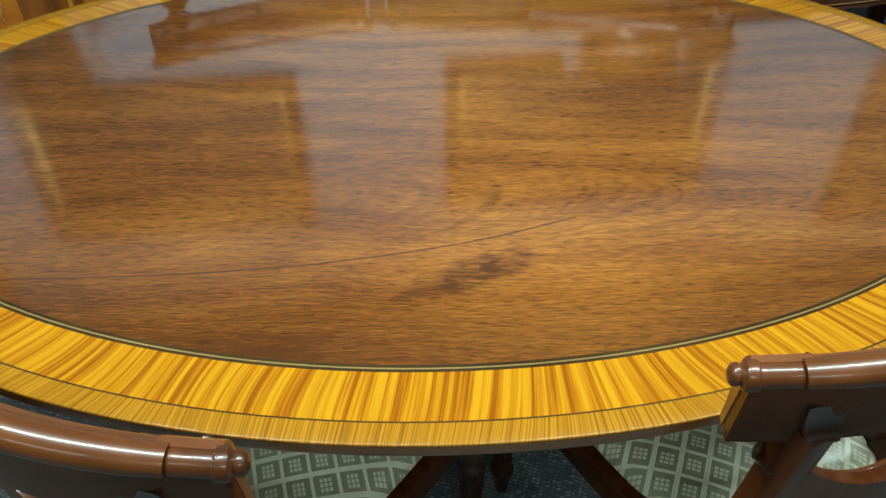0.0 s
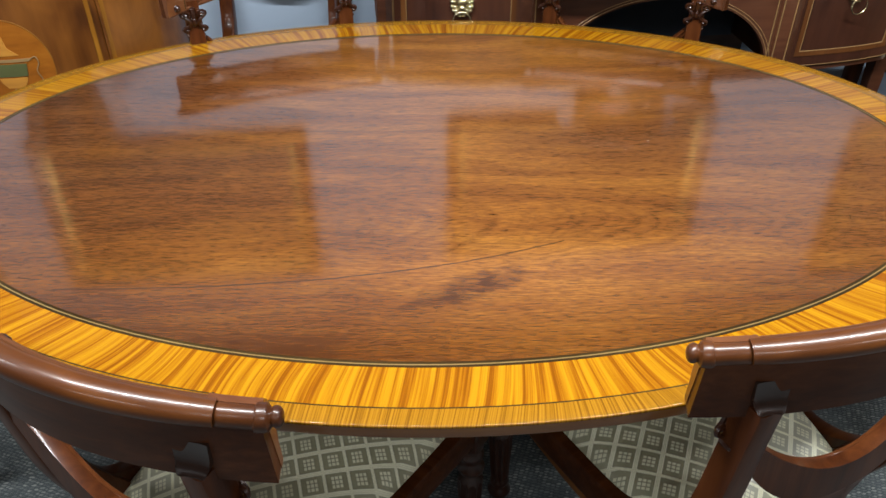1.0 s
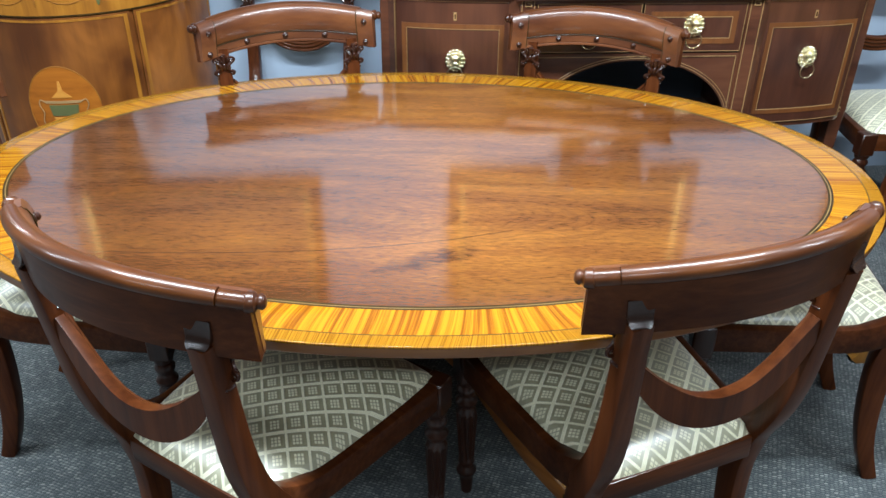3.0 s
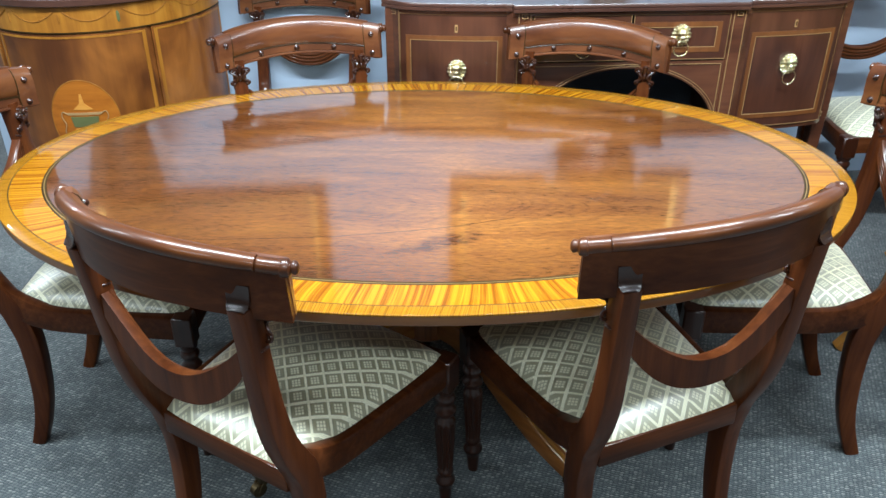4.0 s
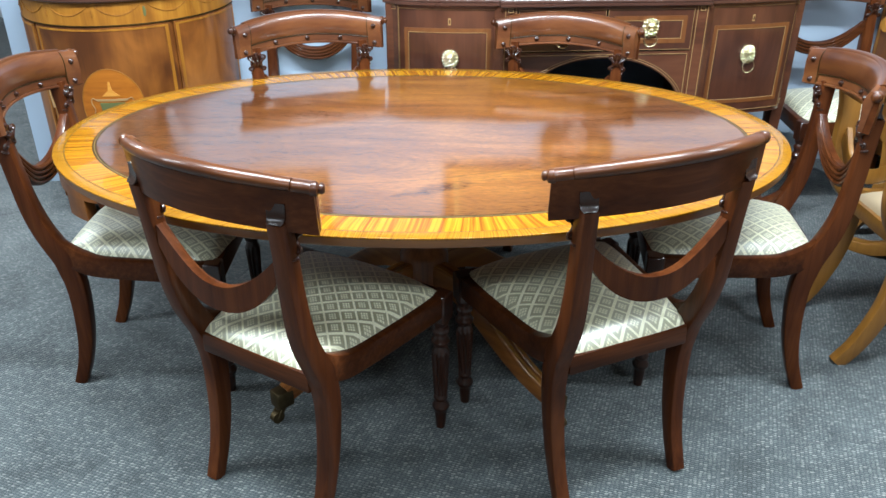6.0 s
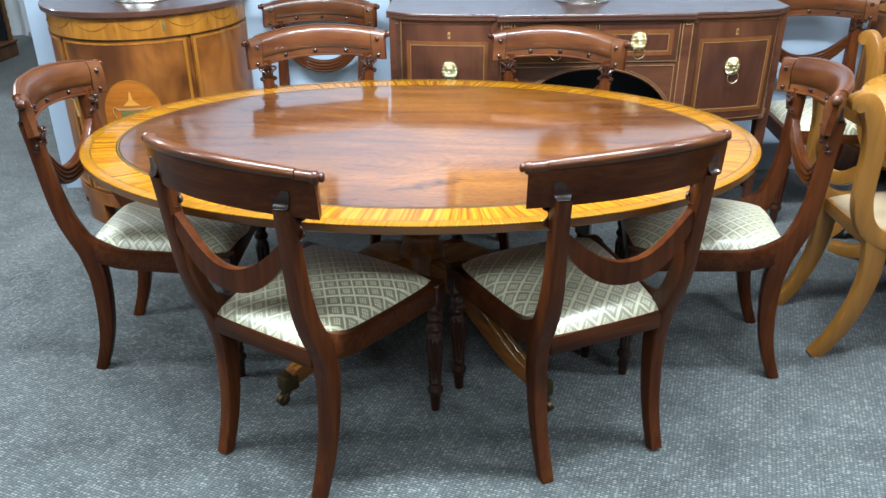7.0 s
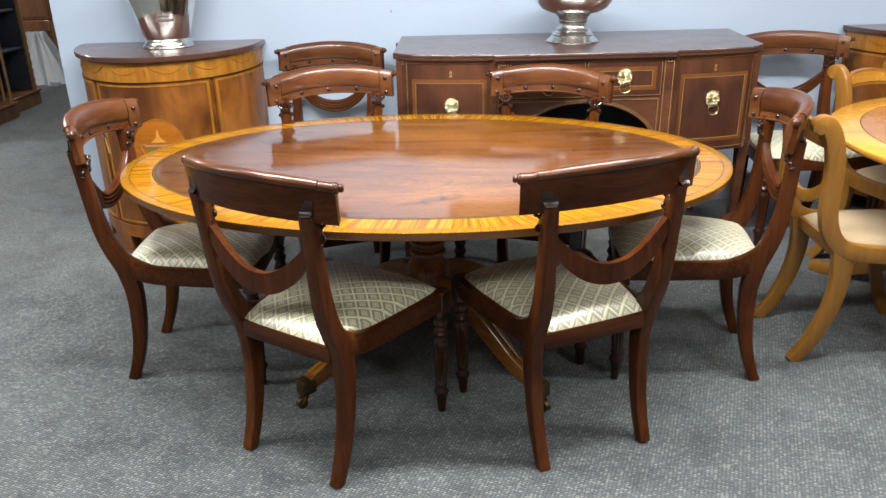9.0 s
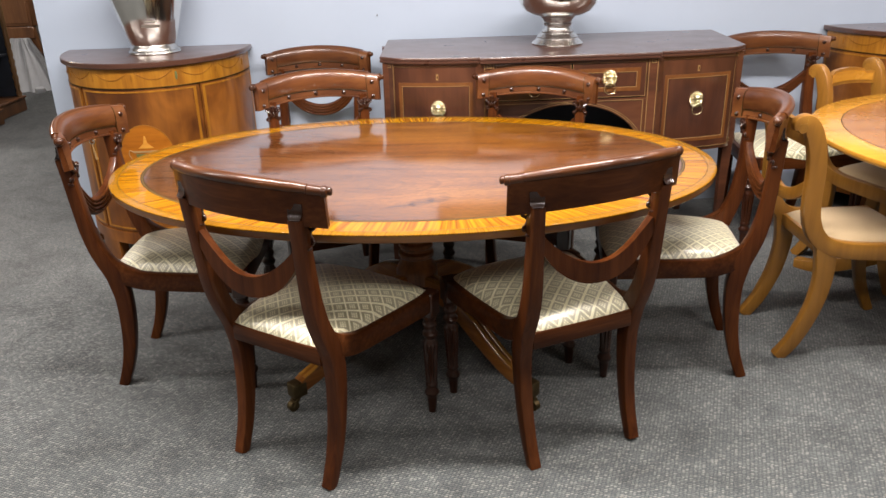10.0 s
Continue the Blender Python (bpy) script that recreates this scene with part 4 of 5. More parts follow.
def dining_chair(made, m, label):
    c = thing("dining_chair", m, label, "dining chair", "mahogany dining chairs")
    for me in made["posts"]:
        shared("back_post", me, c, 0, 0, 0)
    tilt = radians(RAIL_TILT)
    rail = shared("crest_rail", made["rail"], c, 0, 0.81 * math.sin(tilt), 0.81 * (1 - math.cos(tilt)), RAIL_TILT)
    shared("tablet", made["tablet"], rail, 0, 0, 0)
    shared("top_roll", made["roll"], rail, 0, 0, 0)
    shared("lower_bead", made["lower_bead"], rail, 0, 0, 0)
    shared("rail_frieze", made["frieze"], rail, 0, 0, 0)
    for me in made["lines"]:
        shared("incised_line", me, rail, 0, 0, 0)
    for me in made["end_strap"]:
        shared("end_strap", me, rail, 0, 0, 0)
    for me in made["knobs"]:
        shared("turned_knob", me, rail, 0, 0, 0)
    for e in (-1, 1):
        for z, d in ((0.014, 0.0168), (0.072, 0.0235)):
            s = 0.915 * e
            p, o = rail_line(s) + rail_out(s) * d, rail_out(s)
            shared("stud", made["stud"], rail, p.x, p.y, rail_low(s) + z, -90, 0, math.degrees(math.atan2(-o.x, o.y)))
        s = 0.72 * e
        q = rail_line(s) + rail_out(s) * -0.011
        shared("tongue", made["tongue"], c, (post_x(0.84) + 0.003) * e, q.y + 0.001, 0.011, 0, 0, 17 * e)
        z = rail_low(0.72)
        shared("carved_bracket", made["bracket"], c, post_x(0.78) * e, post_y(0.77) + 0.018, z - 0.004, -8)
    for s in (-0.46, 0.0, 0.46):
        p, o = rail_line(s) + rail_out(s) * 0.0120, rail_out(s)
        shared("stud", made["stud"], rail, p.x, p.y, rail_low(s) + 0.018, -90, 0, math.degrees(math.atan2(-o.x, o.y)))
    swag = shared("swag_splat", made["swag"], c, 0, 0, 0)
    for me in made["reeds"]:
        shared("reed", me, swag, 0, 0, 0)
    for key, nm in (("side_l", "side_rail"), ("side_r", "side_rail"), ("front", "front_rail"), ("back", "back_rail")):
        shared(nm, made[key], c, 0, 0, 0)
    for e in (-1, 1):
        shared("front_leg", made["front_leg"], c, 0.226 * e, 0.466, 0, label="turned and reeded front leg")
    shared("seat_cushion", made["cushion"], c, 0, 0, 0, label="cream trellis damask drop-in seat")
    return c


def facing(x, y, fx, fy):
    """A chair whose back feet stand round x, y and whose seat points along fx, fy."""
    return pose(x, y, 0, 0, 0, math.degrees(math.atan2(-fx, fy)))


BASE_LABEL = "mahogany swag-back dining chair with cream trellis seat, "
chair_kit = chair_meshes()
first_chair = dining_chair(chair_kit, facing(-0.446, -0.719, 0.534, 0.846), BASE_LABEL + "at table side")
for x, y, fx, fy, wide, size, where in ((-1.094, -0.042, 1.0, 0.0015, 1.0, 1.0, "at table end"),
                                  (-0.434, 0.574, 0.34, -0.941, 1.03, 1.01, "at table side"), (0.448, 0.575, -0.351, -0.937, 1.0, 1.0, "at table side"),
                                  (-0.546, 1.382, -0.02, -1.0, 1.05, 1.008, "against the wall")):
    tagged(copy_thing(first_chair, facing(x, y, fx, fy) @ Matrix.Diagonal((wide, size, size, 1.0))), BASE_LABEL + where)
# one chair stands slightly askew on its loose joints
tagged(copy_thing(first_chair, facing(0.445, -0.688, -0.358, 0.934) @ pose(0, 0, 0, 0, -1.25, 0)), BASE_LABEL + "at table side")
tagged(copy_thing(first_chair, facing(1.790, 1.407, 0.05, -1.0) @ Matrix.Diagonal((1.2, 1.02, 1.02, 1.0))), "wide mahogany swag-back dining chair with cream trellis seat, beside the sideboard")
# one chair with a straighter back
BACK["lean"] = -0.016
dining_chair(chair_meshes(), facing(1.096, -0.119, -0.987, 0.161) @ pose(0, 0, 0, 0, 0.6, 0) @ Matrix.Scale(1.014, 4), BASE_LABEL + "at table end")

# ---- the sideboard ----


def lion_mesh():
    bm = bmesh.new()
    lathe(bm, [(0.030, 0.0), (0.031, 0.004), (0.024, 0.008), (0.012, 0.010)], 20)
    for r, n, h, q in ((0.0285, 16, 0.007, 0.0062), (0.0215, 12, 0.011, 0.0060)):
        for k in range(n):
            a = 2 * math.pi * (k + 0.5) / n
            ball(bm, r * math.cos(a), r * math.sin(a) * 1.12, h, q, (1, 1, 0.9), 7, 5)
    ball(bm, 0, 0.004, 0.012, 0.0165, (0.95, 1.1, 0.75), 12, 8)
    ball(bm, 0, -0.006, 0.021, 0.0085, (1.0, 0.9, 1.0), 10, 6)
    for e in (-1, 1):
        ball(bm, e * 0.0075, 0.009, 0.021, 0.0040, u=7, v=5)
        ball(bm, e * 0.0060, -0.011, 0.020, 0.0052, u=7, v=5)
        ball(bm, e * 0.0165, 0.020, 0.012, 0.0060, u=7, v=5)
        ball(bm, e * 0.010, 0.0145, 0.019, 0.0042, (1.4, 0.7, 1), 7, 5)
    ball(bm, 0, -0.021, 0.015, 0.0065, u=8, v=5)
    return finish(bm, "lion_mask", BRASS, 60)


LION = lion_mesh()
HANDLE_RING = finish(ring(bmesh.new(), (0, 0, -0.030), 0.0245, 0.0024, "y", 28, 8), "ring_pull", BRASS, 60)


def lion_handle(parent, x, y, z, turn=0.0):
    mask = shared("lion_mask_handle", LION, parent, x, y, z, 90, 0, turn, "cast brass lion mask handle with ring")
    shared("ring_pull", HANDLE_RING, mask, 0, -0.012, 0.022, -90)


SB_HALF = 0.822


def sb_front(x):
    """The serpentine front line of the sideboard, as distance from its back."""
    q = abs(x)
    if q < 0.397:
        return 0.742
    k = (q - 0.397) / (SB_HALF - 0.397)
    bow = 0.716 - 0.030 * k - 0.060 * k ** 3
    if k > 0.86:
        bow -= 0.035 * ((k - 0.86) / 0.14) ** 0.7
    return bow


def front_panel(bm, x0, x1, z0, z1, proud, deep=0.018, n=12, inset=0.020):
    """A piece that follows the serpentine front between x0 and x1."""
    rings = []
    for i in range(n + 1):
        x = x0 + (x1 - x0) * i / n
        y = -(sb_front(x) - inset)
        rings.append([(x, y + deep, z0), (x, y - proud, z0), (x, y - proud, z1), (x, y + deep, z1)])
    return loft(bm, rings)


def front_frame(bm, x0, x1, z0, z1, w, proud, deep=0.0, inset=0.020):
    """Four thin strips round a panel, following the front."""
    front_panel(bm, x0, x1, z1 - w, z1, proud, deep, 12, inset)
    front_panel(bm, x0, x1, z0, z0 + w, proud, deep, 12, inset)
    front_panel(bm, x0, x0 + w, z0 + w, z1 - w, proud, deep, 1, inset)
    front_panel(bm, x1 - w, x1, z0 + w, z1 - w, proud, deep, 1, inset)
    return bm


def fret(bm, x, z, size, inset):
    """A small square Greek-key inlay."""
    w = 0.0022
    for x0, x1, z0, z1 in ((-1, 1, 0.8, 1), (-1, -0.8, -1, 0.8), (-0.8, 1, -1, -0.8), (0.8, 1, -0.8, 0.3), (-0.3, 0.8, 0.1, 0.3)):
        front_panel(bm, x + x0 * size, x + x1 * size, z + z0 * size * 0.8, z + z1 * size * 0.8, 0.0045, 0.0, 1, inset)
    return bm


def sideboard(m):
    s = thing("sideboard", m, "serpentine breakfront mahogany sideboard with boxwood stringing and lion mask handles", "sideboard")
    H = 0.963
    xs = [-SB_HALF + 2 * SB_HALF * i / 120 for i in range(121)]
    line = [(-0.78, 0.0)]
    for x in xs:
        line.append((x, -sb_front(x)))
        if abs(x + 0.397) < 0.0068 and x < -0.397 and sb_front(x) < 0.73:
            line.append((-0.3972, -0.716))
            line.append((-0.397, -0.742))
        if abs(x - 0.397) < 0.0068 and x < 0.397:
            line.append((0.397, -0.742))
            line.append((0.3972, -0.716))
    line.append((0.905, 0.0))
    bm = bmesh.new()
    loft(bm, [[(x * k, y * k2, z) for x, y in line] for z, k, k2 in ((H - 0.027, 0.996, 0.993), (H - 0.024, 1.0, 1.0), (H - 0.016, 1.0, 1.0), (H - 0.014, 0.998, 0.996), (H - 0.011, 1.0, 1.0), (H - 0.003, 1.0, 1.0), (H, 0.998, 0.997))])
    part("top", bm, SIDEBOARD_TOP, s, "wide polished mahogany top")
    zb, zt = 0.505, H - 0.027
    body = bmesh.new()
    for x0, x1 in ((-0.795, -0.385), (0.385, 0.795)):
        front_panel(body, x0, x1, zb, zt, -0.012, 0.0, 12, 0.02)
        box(body, x0, x1, -0.60, -0.02, zb, zt)
    box(body, -0.384, 0.384, -0.68, -0.02, 0.772, zt)
    box(body, -0.60, 0.60, -0.03, -0.016, 0.02, 0.77)
    part("carcass", body, SIDEBOARD_WOOD, s)
    # dark block fills the kneehole and stands in for its shadow
    part("kneehole_lining", box(bmesh.new(), -0.382, 0.382, -0.36, -0.04, 0.50, 0.768), DARK_RECESS, s, "dark block for the shadow in the recess behind the arch")
    # moulding under the top
    bm = bmesh.new()
    front_panel(bm, -0.80, -0.40, zt - 0.012, zt, 0.004, 0.02, 16)
    front_panel(bm, 0.40, 0.80, zt - 0.012, zt, 0.004, 0.02, 16)
    front_panel(bm, -0.396, 0.396, zt - 0.012, zt, 0.004, 0.02, 2)
    part("under_moulding", bm, SIDEBOARD_WOOD, s)
    # posts running down into tapered legs
    for x, y in ((-0.785, -sb_front(0.785) + 0.045), (0.785, -sb_front(0.785) + 0.045), (-0.358, -0.70), (0.358, -0.70), (-0.785, -0.05), (0.785, -0.05)):
        bm = bmesh.new()
        sweep(bm, [(x, y, z) for z in (0.0, 0.10, 0.102, 0.505, 0.530, zt)], lambda f: oblong(*((0.030, 0.030), (0.034, 0.034), (0.028, 0.028), (0.048, 0.048), (0.052, 0.052), (0.052, 0.052))[round(f * 5)], 0.002, 1), side=(1, 0, 0))
        part("leg", bm, SIDEBOARD_WOOD, s)
    for e in (-1, 1):
        # bowed doors at the ends
        lo, hi = sorted((e * 0.403, e * 0.764))
        door = part("door", front_panel(bmesh.new(), lo, hi, 0.522, 0.925, 0.004, 0.02, 14), SIDEBOARD_FLAME, s, "bowed mahogany door with crossbanded border")
        part("crossbanding", front_frame(bmesh.new(), lo + 0.020, hi - 0.022, 0.553, 0.856, 0.014, 0.0058), CROSSBAND, door)
        part("string_inlay", front_frame(bmesh.new(), lo + 0.0345, hi - 0.0365, 0.5675, 0.8415, 0.0016, 0.0062), STRING_WOOD, door)
        part("string_inlay", front_frame(bmesh.new(), lo, hi, 0.522, 0.925, 0.0016, 0.0056), STRING_WOOD, door)
        bm = bmesh.new()
        front_panel(bm, e * 0.578 - 0.0045, e * 0.578 + 0.0045, 0.868, 0.892, 0.0062, 0.0, 1)
        part("keyhole", bm, STRING_WOOD, door)
        bm = bmesh.new()
        front_panel(bm, e * 0.578 - 0.0018, e * 0.578 + 0.0018, 0.873, 0.887, 0.0072, 0.0, 1)
        part("keyhole_slot", bm, EBONY, door)
        lion_handle(door, e * 0.575, -(sb_front(0.575) - 0.020) - 0.005, 0.744, 8 * e)
        # fret inlay and lines on the posts
        for x in (0.785, 0.358):
            inset = sb_front(x) - (sb_front(0.785) - 0.045 + 0.026 if x > 0.6 else 0.726)
            for z in (0.925, 0.535):
                part("fret_inlay", fret(bmesh.new(), e * x, z, 0.010, inset), STRING_WOOD, s)
            for dx in (-0.019, 0.019):
                part("string_inlay", front_panel(bmesh.new(), e * x + dx - 0.001, e * x + dx + 0.001, 0.520, 0.937, 0.003, 0.0, 1, inset), STRING_WOOD, s)
    # centre: two drawers over an arched kneehole
    for e in (-1, 1):
        lo, hi = sorted((e * 0.004, e * 0.328))
        drawer = part("drawer", front_panel(bmesh.new(), lo, hi, 0.776, 0.925, 0.004, 0.03, 2), SIDEBOARD_FLAME, s, "narrow drawer with crossbanded border")
        part("crossbanding", front_frame(bmesh.new(), lo + 0.024, hi - 0.024, 0.800, 0.900, 0.016, 0.0058), CROSSBAND, drawer)
        part("string_inlay", front_frame(bmesh.new(), lo + 0.0405, hi - 0.0405, 0.8165, 0.8835, 0.0016, 0.0062), STRING_WOOD, drawer)
        part("string_inlay", front_frame(bmesh.new(), lo, hi, 0.776, 0.925, 0.0016, 0.0056), STRING_WOOD, drawer)
        lion_handle(drawer, e * 0.165, -(0.742 - 0.020) - 0.005, 0.858)
        # spandrel: the corner between arch and drawers
        arch = [(e * 0.322 * math.cos(a), 0.530 + 0.217 * math.sin(a)) for a in (math.pi / 2 * k / 20 for k in range(21))]
        outer = [(e * 0.334, 0.530), (e * 0.334, 0.770), (0.0, 0.770)]
        outl = arch[::-1] + outer[:2] + outer[2:]
        rings = [[(x, -0.722 + d, z) for x, z in outl] for d in (0.0, 0.022)]
        spandrel = part("arch_spandrel", loft(bmesh.new(), rings), SIDEBOARD_WOOD, s)
        pts = [(x * 1.018, -0.7235, 0.530 + (z - 0.530) * 1.030) for x, z in arch]
        part("string_inlay", sweep(bmesh.new(), pts, oblong(0.0018, 0.0018, 0.0004, 1), side=(0, 1, 0)), STRING_WOOD, spandrel)
        pts = [(x * 1.045, -0.7235, 0.530 + (z - 0.530) * 1.064) for x, z in arch[2:]]
        part("string_inlay", sweep(bmesh.new(), pts, oblong(0.0016, 0.0016, 0.0004, 1), side=(0, 1, 0)), STRING_WOOD, spandrel)
        bm = bmesh.new()
        front_panel(bm, *sorted((0.01 * e, 0.322 * e)), 0.758, 0.760, 0.003, 0.0, 1)
        front_panel(bm, e * 0.322 - 0.001, e * 0.322 + 0.001, 0.545, 0.758, 0.003, 0.0, 1)
        part("string_inlay", bm, STRING_WOOD, spandrel)
    return s


SB_POSE = pose(0.592, 1.472, 0, 0, 0, 3)
sideboard(SB_POSE)

# ---- demilune cabinets ----
MED_X = 0.014
CAB_W, CAB_D, CAB_H = 0.452, 0.575, 0.957


def cab_point(a, out=0.0):
    """A point on the bowed front; a runs from -90 to 90 degrees, 0 at the middle."""
    r = radians(a)
    return Vector(((CAB_W - 0.02 + out) * math.sin(r), -(CAB_D - 0.02 + out) * math.cos(r), 0))


def bowed(bm, a0, a1, z0, z1, proud, deep=0.015, n=16):
    rings = []
    for i in range(n + 1):
        a = a0 + (a1 - a0) * i / n
        p, q = cab_point(a, -deep), cab_point(a, proud)
        rings.append([(p.x, p.y, z0), (q.x, q.y, z0), (q.x, q.y, z1), (p.x, p.y, z1)])
    return loft(bm, rings)


def half_oval(bm, grow, z0, z1, n=48, ease=0.0):
    rings = []
    for z, g in ((z0, grow - ease), (z0 + ease, grow), (z1 - ease, grow), (z1, grow - ease)) if ease else ((z0, grow), (z1, grow)):
        pts = [((CAB_W + g) * math.sin(radians(a)), -(CAB_D + g) * math.cos(radians(a)), z) for a in (-90 + 180 * i / n for i in range(n + 1))]
        rings.append(pts)
    return loft(bm, rings)


def demilune_cabinet(m, label):
    c = thing("demilune_cabinet", m, label, "cabinet", "demilune cabinets")
    part("top", half_oval(bmesh.new(), 0.0, CAB_H - 0.024, CAB_H, 56, 0.003), SIDEBOARD_TOP, c, "half-round polished mahogany top")
    part("carcass", half_oval(bmesh.new(), -0.030, 0.10, CAB_H - 0.024, 48), CABINET_WOOD, c)
    frieze = part("frieze", bowed(bmesh.new(), -89, 89, 0.846, CAB_H - 0.0245, 0.0, 0.012, 44), CABINET_FRIEZE, c, "yellow satinwood frieze inlaid with swags")
    for z in (0.842, 0.930):
        part("string_inlay", bowed(bmesh.new(), -89, 89, z, z + 0.004, 0.003, 0.01, 44), STRING_WOOD if z > 0.9 else EBONY, frieze)
    # swags and drops on the frieze
    for k in range(6):
        a0 = -75 + 25 * k
        pts = []
        for i in range(13):
            f = i / 12
            p = cab_point(a0 + 2 + 21 * f, 0.001)
            pts.append((p.x, p.y, 0.915 - 0.034 * (1 - (2 * f - 1) ** 2)))
        bm = sweep(bmesh.new(), pts, disc(0.0016, 5))
        for i in range(2, 11, 2):
            ball(bm, *pts[i], 0.0028, (1, 1, 1), 6, 4)
        part("swag_inlay", bm, SWAG_WOOD, frieze)
    for k in range(7):
        a = -75 + 25 * k
        p = cab_point(a, 0.001)
        bm = ball(bmesh.new(), p.x, p.y, 0.890, 0.010, ((0.75, 0.2, 2.0) if k == 4 else (0.28, 0.2, 1.7)), 10, 6)
        part("drop_inlay", bm, GREEN_INLAY if k == 4 else SWAG_WOOD, frieze)
    # a door in the middle, a panel on each side
    for a0, a1, middle in ((-89, -38.5, False), (-36.5, 36.5, True), (38.5, 89, False)):
        p = part("door" if middle else "side_panel", bowed(bmesh.new(), a0, a1, 0.165, 0.838, 0.0, 0.012, 26), CABINET_WOOD, c, "bowed figured mahogany door with inlaid oval" if middle else "bowed mahogany side panel")
        bm = bmesh.new()
        for s, e in ((a0 + 1.0, a0 + 2.6), (a1 - 2.6, a1 - 1.0)):
            bowed(bm, s, e, 0.175, 0.832, 0.0022, 0.0, 2)
        bowed(bm, a0 + 1.0, a1 - 1.0, 0.8245, 0.832, 0.0024, 0.0, 20)
        bowed(bm, a0 + 1.0, a1 - 1.0, 0.175, 0.1825, 0.0024, 0.0, 20)
        part("satinwood_banding", bm, CABINET_FRIEZE, p)
        if middle:
            # oval medallion with an urn
            def on_door(x, z, out):
                a = math.degrees(math.asin(max(-1, min(1, x / (CAB_W - 0.02)))))
                q = cab_point(a, out)
                return (q.x, q.y, z)
            rim_pts = [on_door(MED_X + 0.118 * math.cos(t), 0.530 + 0.150 * math.sin(t), 0.002) for t in (2 * math.pi * k / 48 for k in range(48))]
            bm = bmesh.new()
            vs = [bm.verts.new(q) for q in rim_pts]
            inner = [bm.verts.new(on_door(MED_X + 0.06 * math.cos(t), 0.530 + 0.08 * math.sin(t), 0.0026)) for t in (2 * math.pi * k / 48 for k in range(48))]
            mid = bm.verts.new(on_door(MED_X, 0.530, 0.003))
            for k in range(48):
                j = (k + 1) % 48
                bm.faces.new((vs[k], vs[j], inner[j], inner[k]))
                bm.faces.new((inner[k], inner[j], mid))
            medal = part("medallion", bm, MEDALLION_WOOD, p, "oval satinwood medallion inlaid with a classical urn")
            part("medallion_line", sweep(bmesh.new(), rim_pts, disc(0.0018, 6), loop=True, caps=False), SWAG_WOOD, medal)

            def patch(rows, mat):
                # rows: height and half width, from the top down
                b2 = bmesh.new()
                grid = [[b2.verts.new(on_door(MED_X + w * (i / 4 - 1), z, 0.0045)) for i in range(9)] for z, w in rows]
                for g0, g1 in zip(grid, grid[1:]):
                    for i in range(8):
                        b2.faces.new((g0[i], g1[i], g1[i + 1], g0[i + 1]))
                made = bmesh.ops.extrude_face_region(b2, geom=list(b2.faces))["geom"]
                for v in made:
                    if isinstance(v, bmesh.types.BMVert):
                        v.co.y += 0.004
                part("urn_inlay", b2, mat, medal)

            patch([(0.547, 0.048), (0.508, 0.042)], GREEN_INLAY)
            patch([(0.562, 0.062), (0.553, 0.056)], STRING_WOOD)
            patch([(0.504, 0.040), (0.490, 0.036), (0.472, 0.022)], LEG_BAND)
            patch([(0.630, 0.003), (0.597, 0.008), (0.584, 0.022), (0.573, 0.034)], LEG_BAND)
            patch([(0.469, 0.006), (0.432, 0.009), (0.419, 0.030)], STRING_WOOD)
            for e in (-1, 1):
                pts = [on_door(MED_X + e * x, z, 0.0046) for x, z in ((0.056, 0.555), (0.074, 0.565), (0.080, 0.545), (0.070, 0.520), (0.078, 0.490), (0.070, 0.455))]
                part("urn_inlay", sweep(bmesh.new(), spline(pts, 18), disc(0.0018, 5), side=(0, 1, 0)), STRING_WOOD, medal)
            # key in the lock
            kx = cab_point(-34, 0.003)
            bm = bmesh.new()
            ring(bm, (kx.x, kx.y - 0.030, 0.600), 0.011, 0.0025, "y", 14, 6)
            sweep(bm, [(kx.x, kx.y + 0.004, 0.600), (kx.x, kx.y - 0.020, 0.600)], disc(0.003, 8), side=(1, 0, 0))
            key = part("key", bm, SILVER, p, "steel key left in the lock")
            bm = sweep(bmesh.new(), spline([(kx.x, kx.y - 0.031, 0.589), (kx.x + 0.002, kx.y - 0.032, 0.555), (kx.x + 0.006, kx.y - 0.028, 0.515)], 10), lambda f: disc(0.002 + 0.004 * f, 6), side=(1, 0, 0))
            part("tassel", bm, STRING_WOOD, key)
    part("base_moulding", bowed(bmesh.new(), -89, 89, 0.100, 0.160, 0.006, 0.02, 40), CABINET_WOOD, c)
    for a in (-80, -38, 38, 80):
        bm = bmesh.new()
        bowed(bm, a - 9, a + 9, 0.0, 0.10, 0.004, 0.05, 6)
        part("bracket_foot", bm, CABINET_WOOD, c)
    return c


demilune_cabinet(on_wall(-1.338, 0.012), "demilune mahogany and satinwood inlaid cabinet against the blue wall")
demilune_cabinet(on_wall(2.60, 0.012), "second demilune satinwood cabinet beyond the mahogany chair")

# ---- silver on the cabinets ----


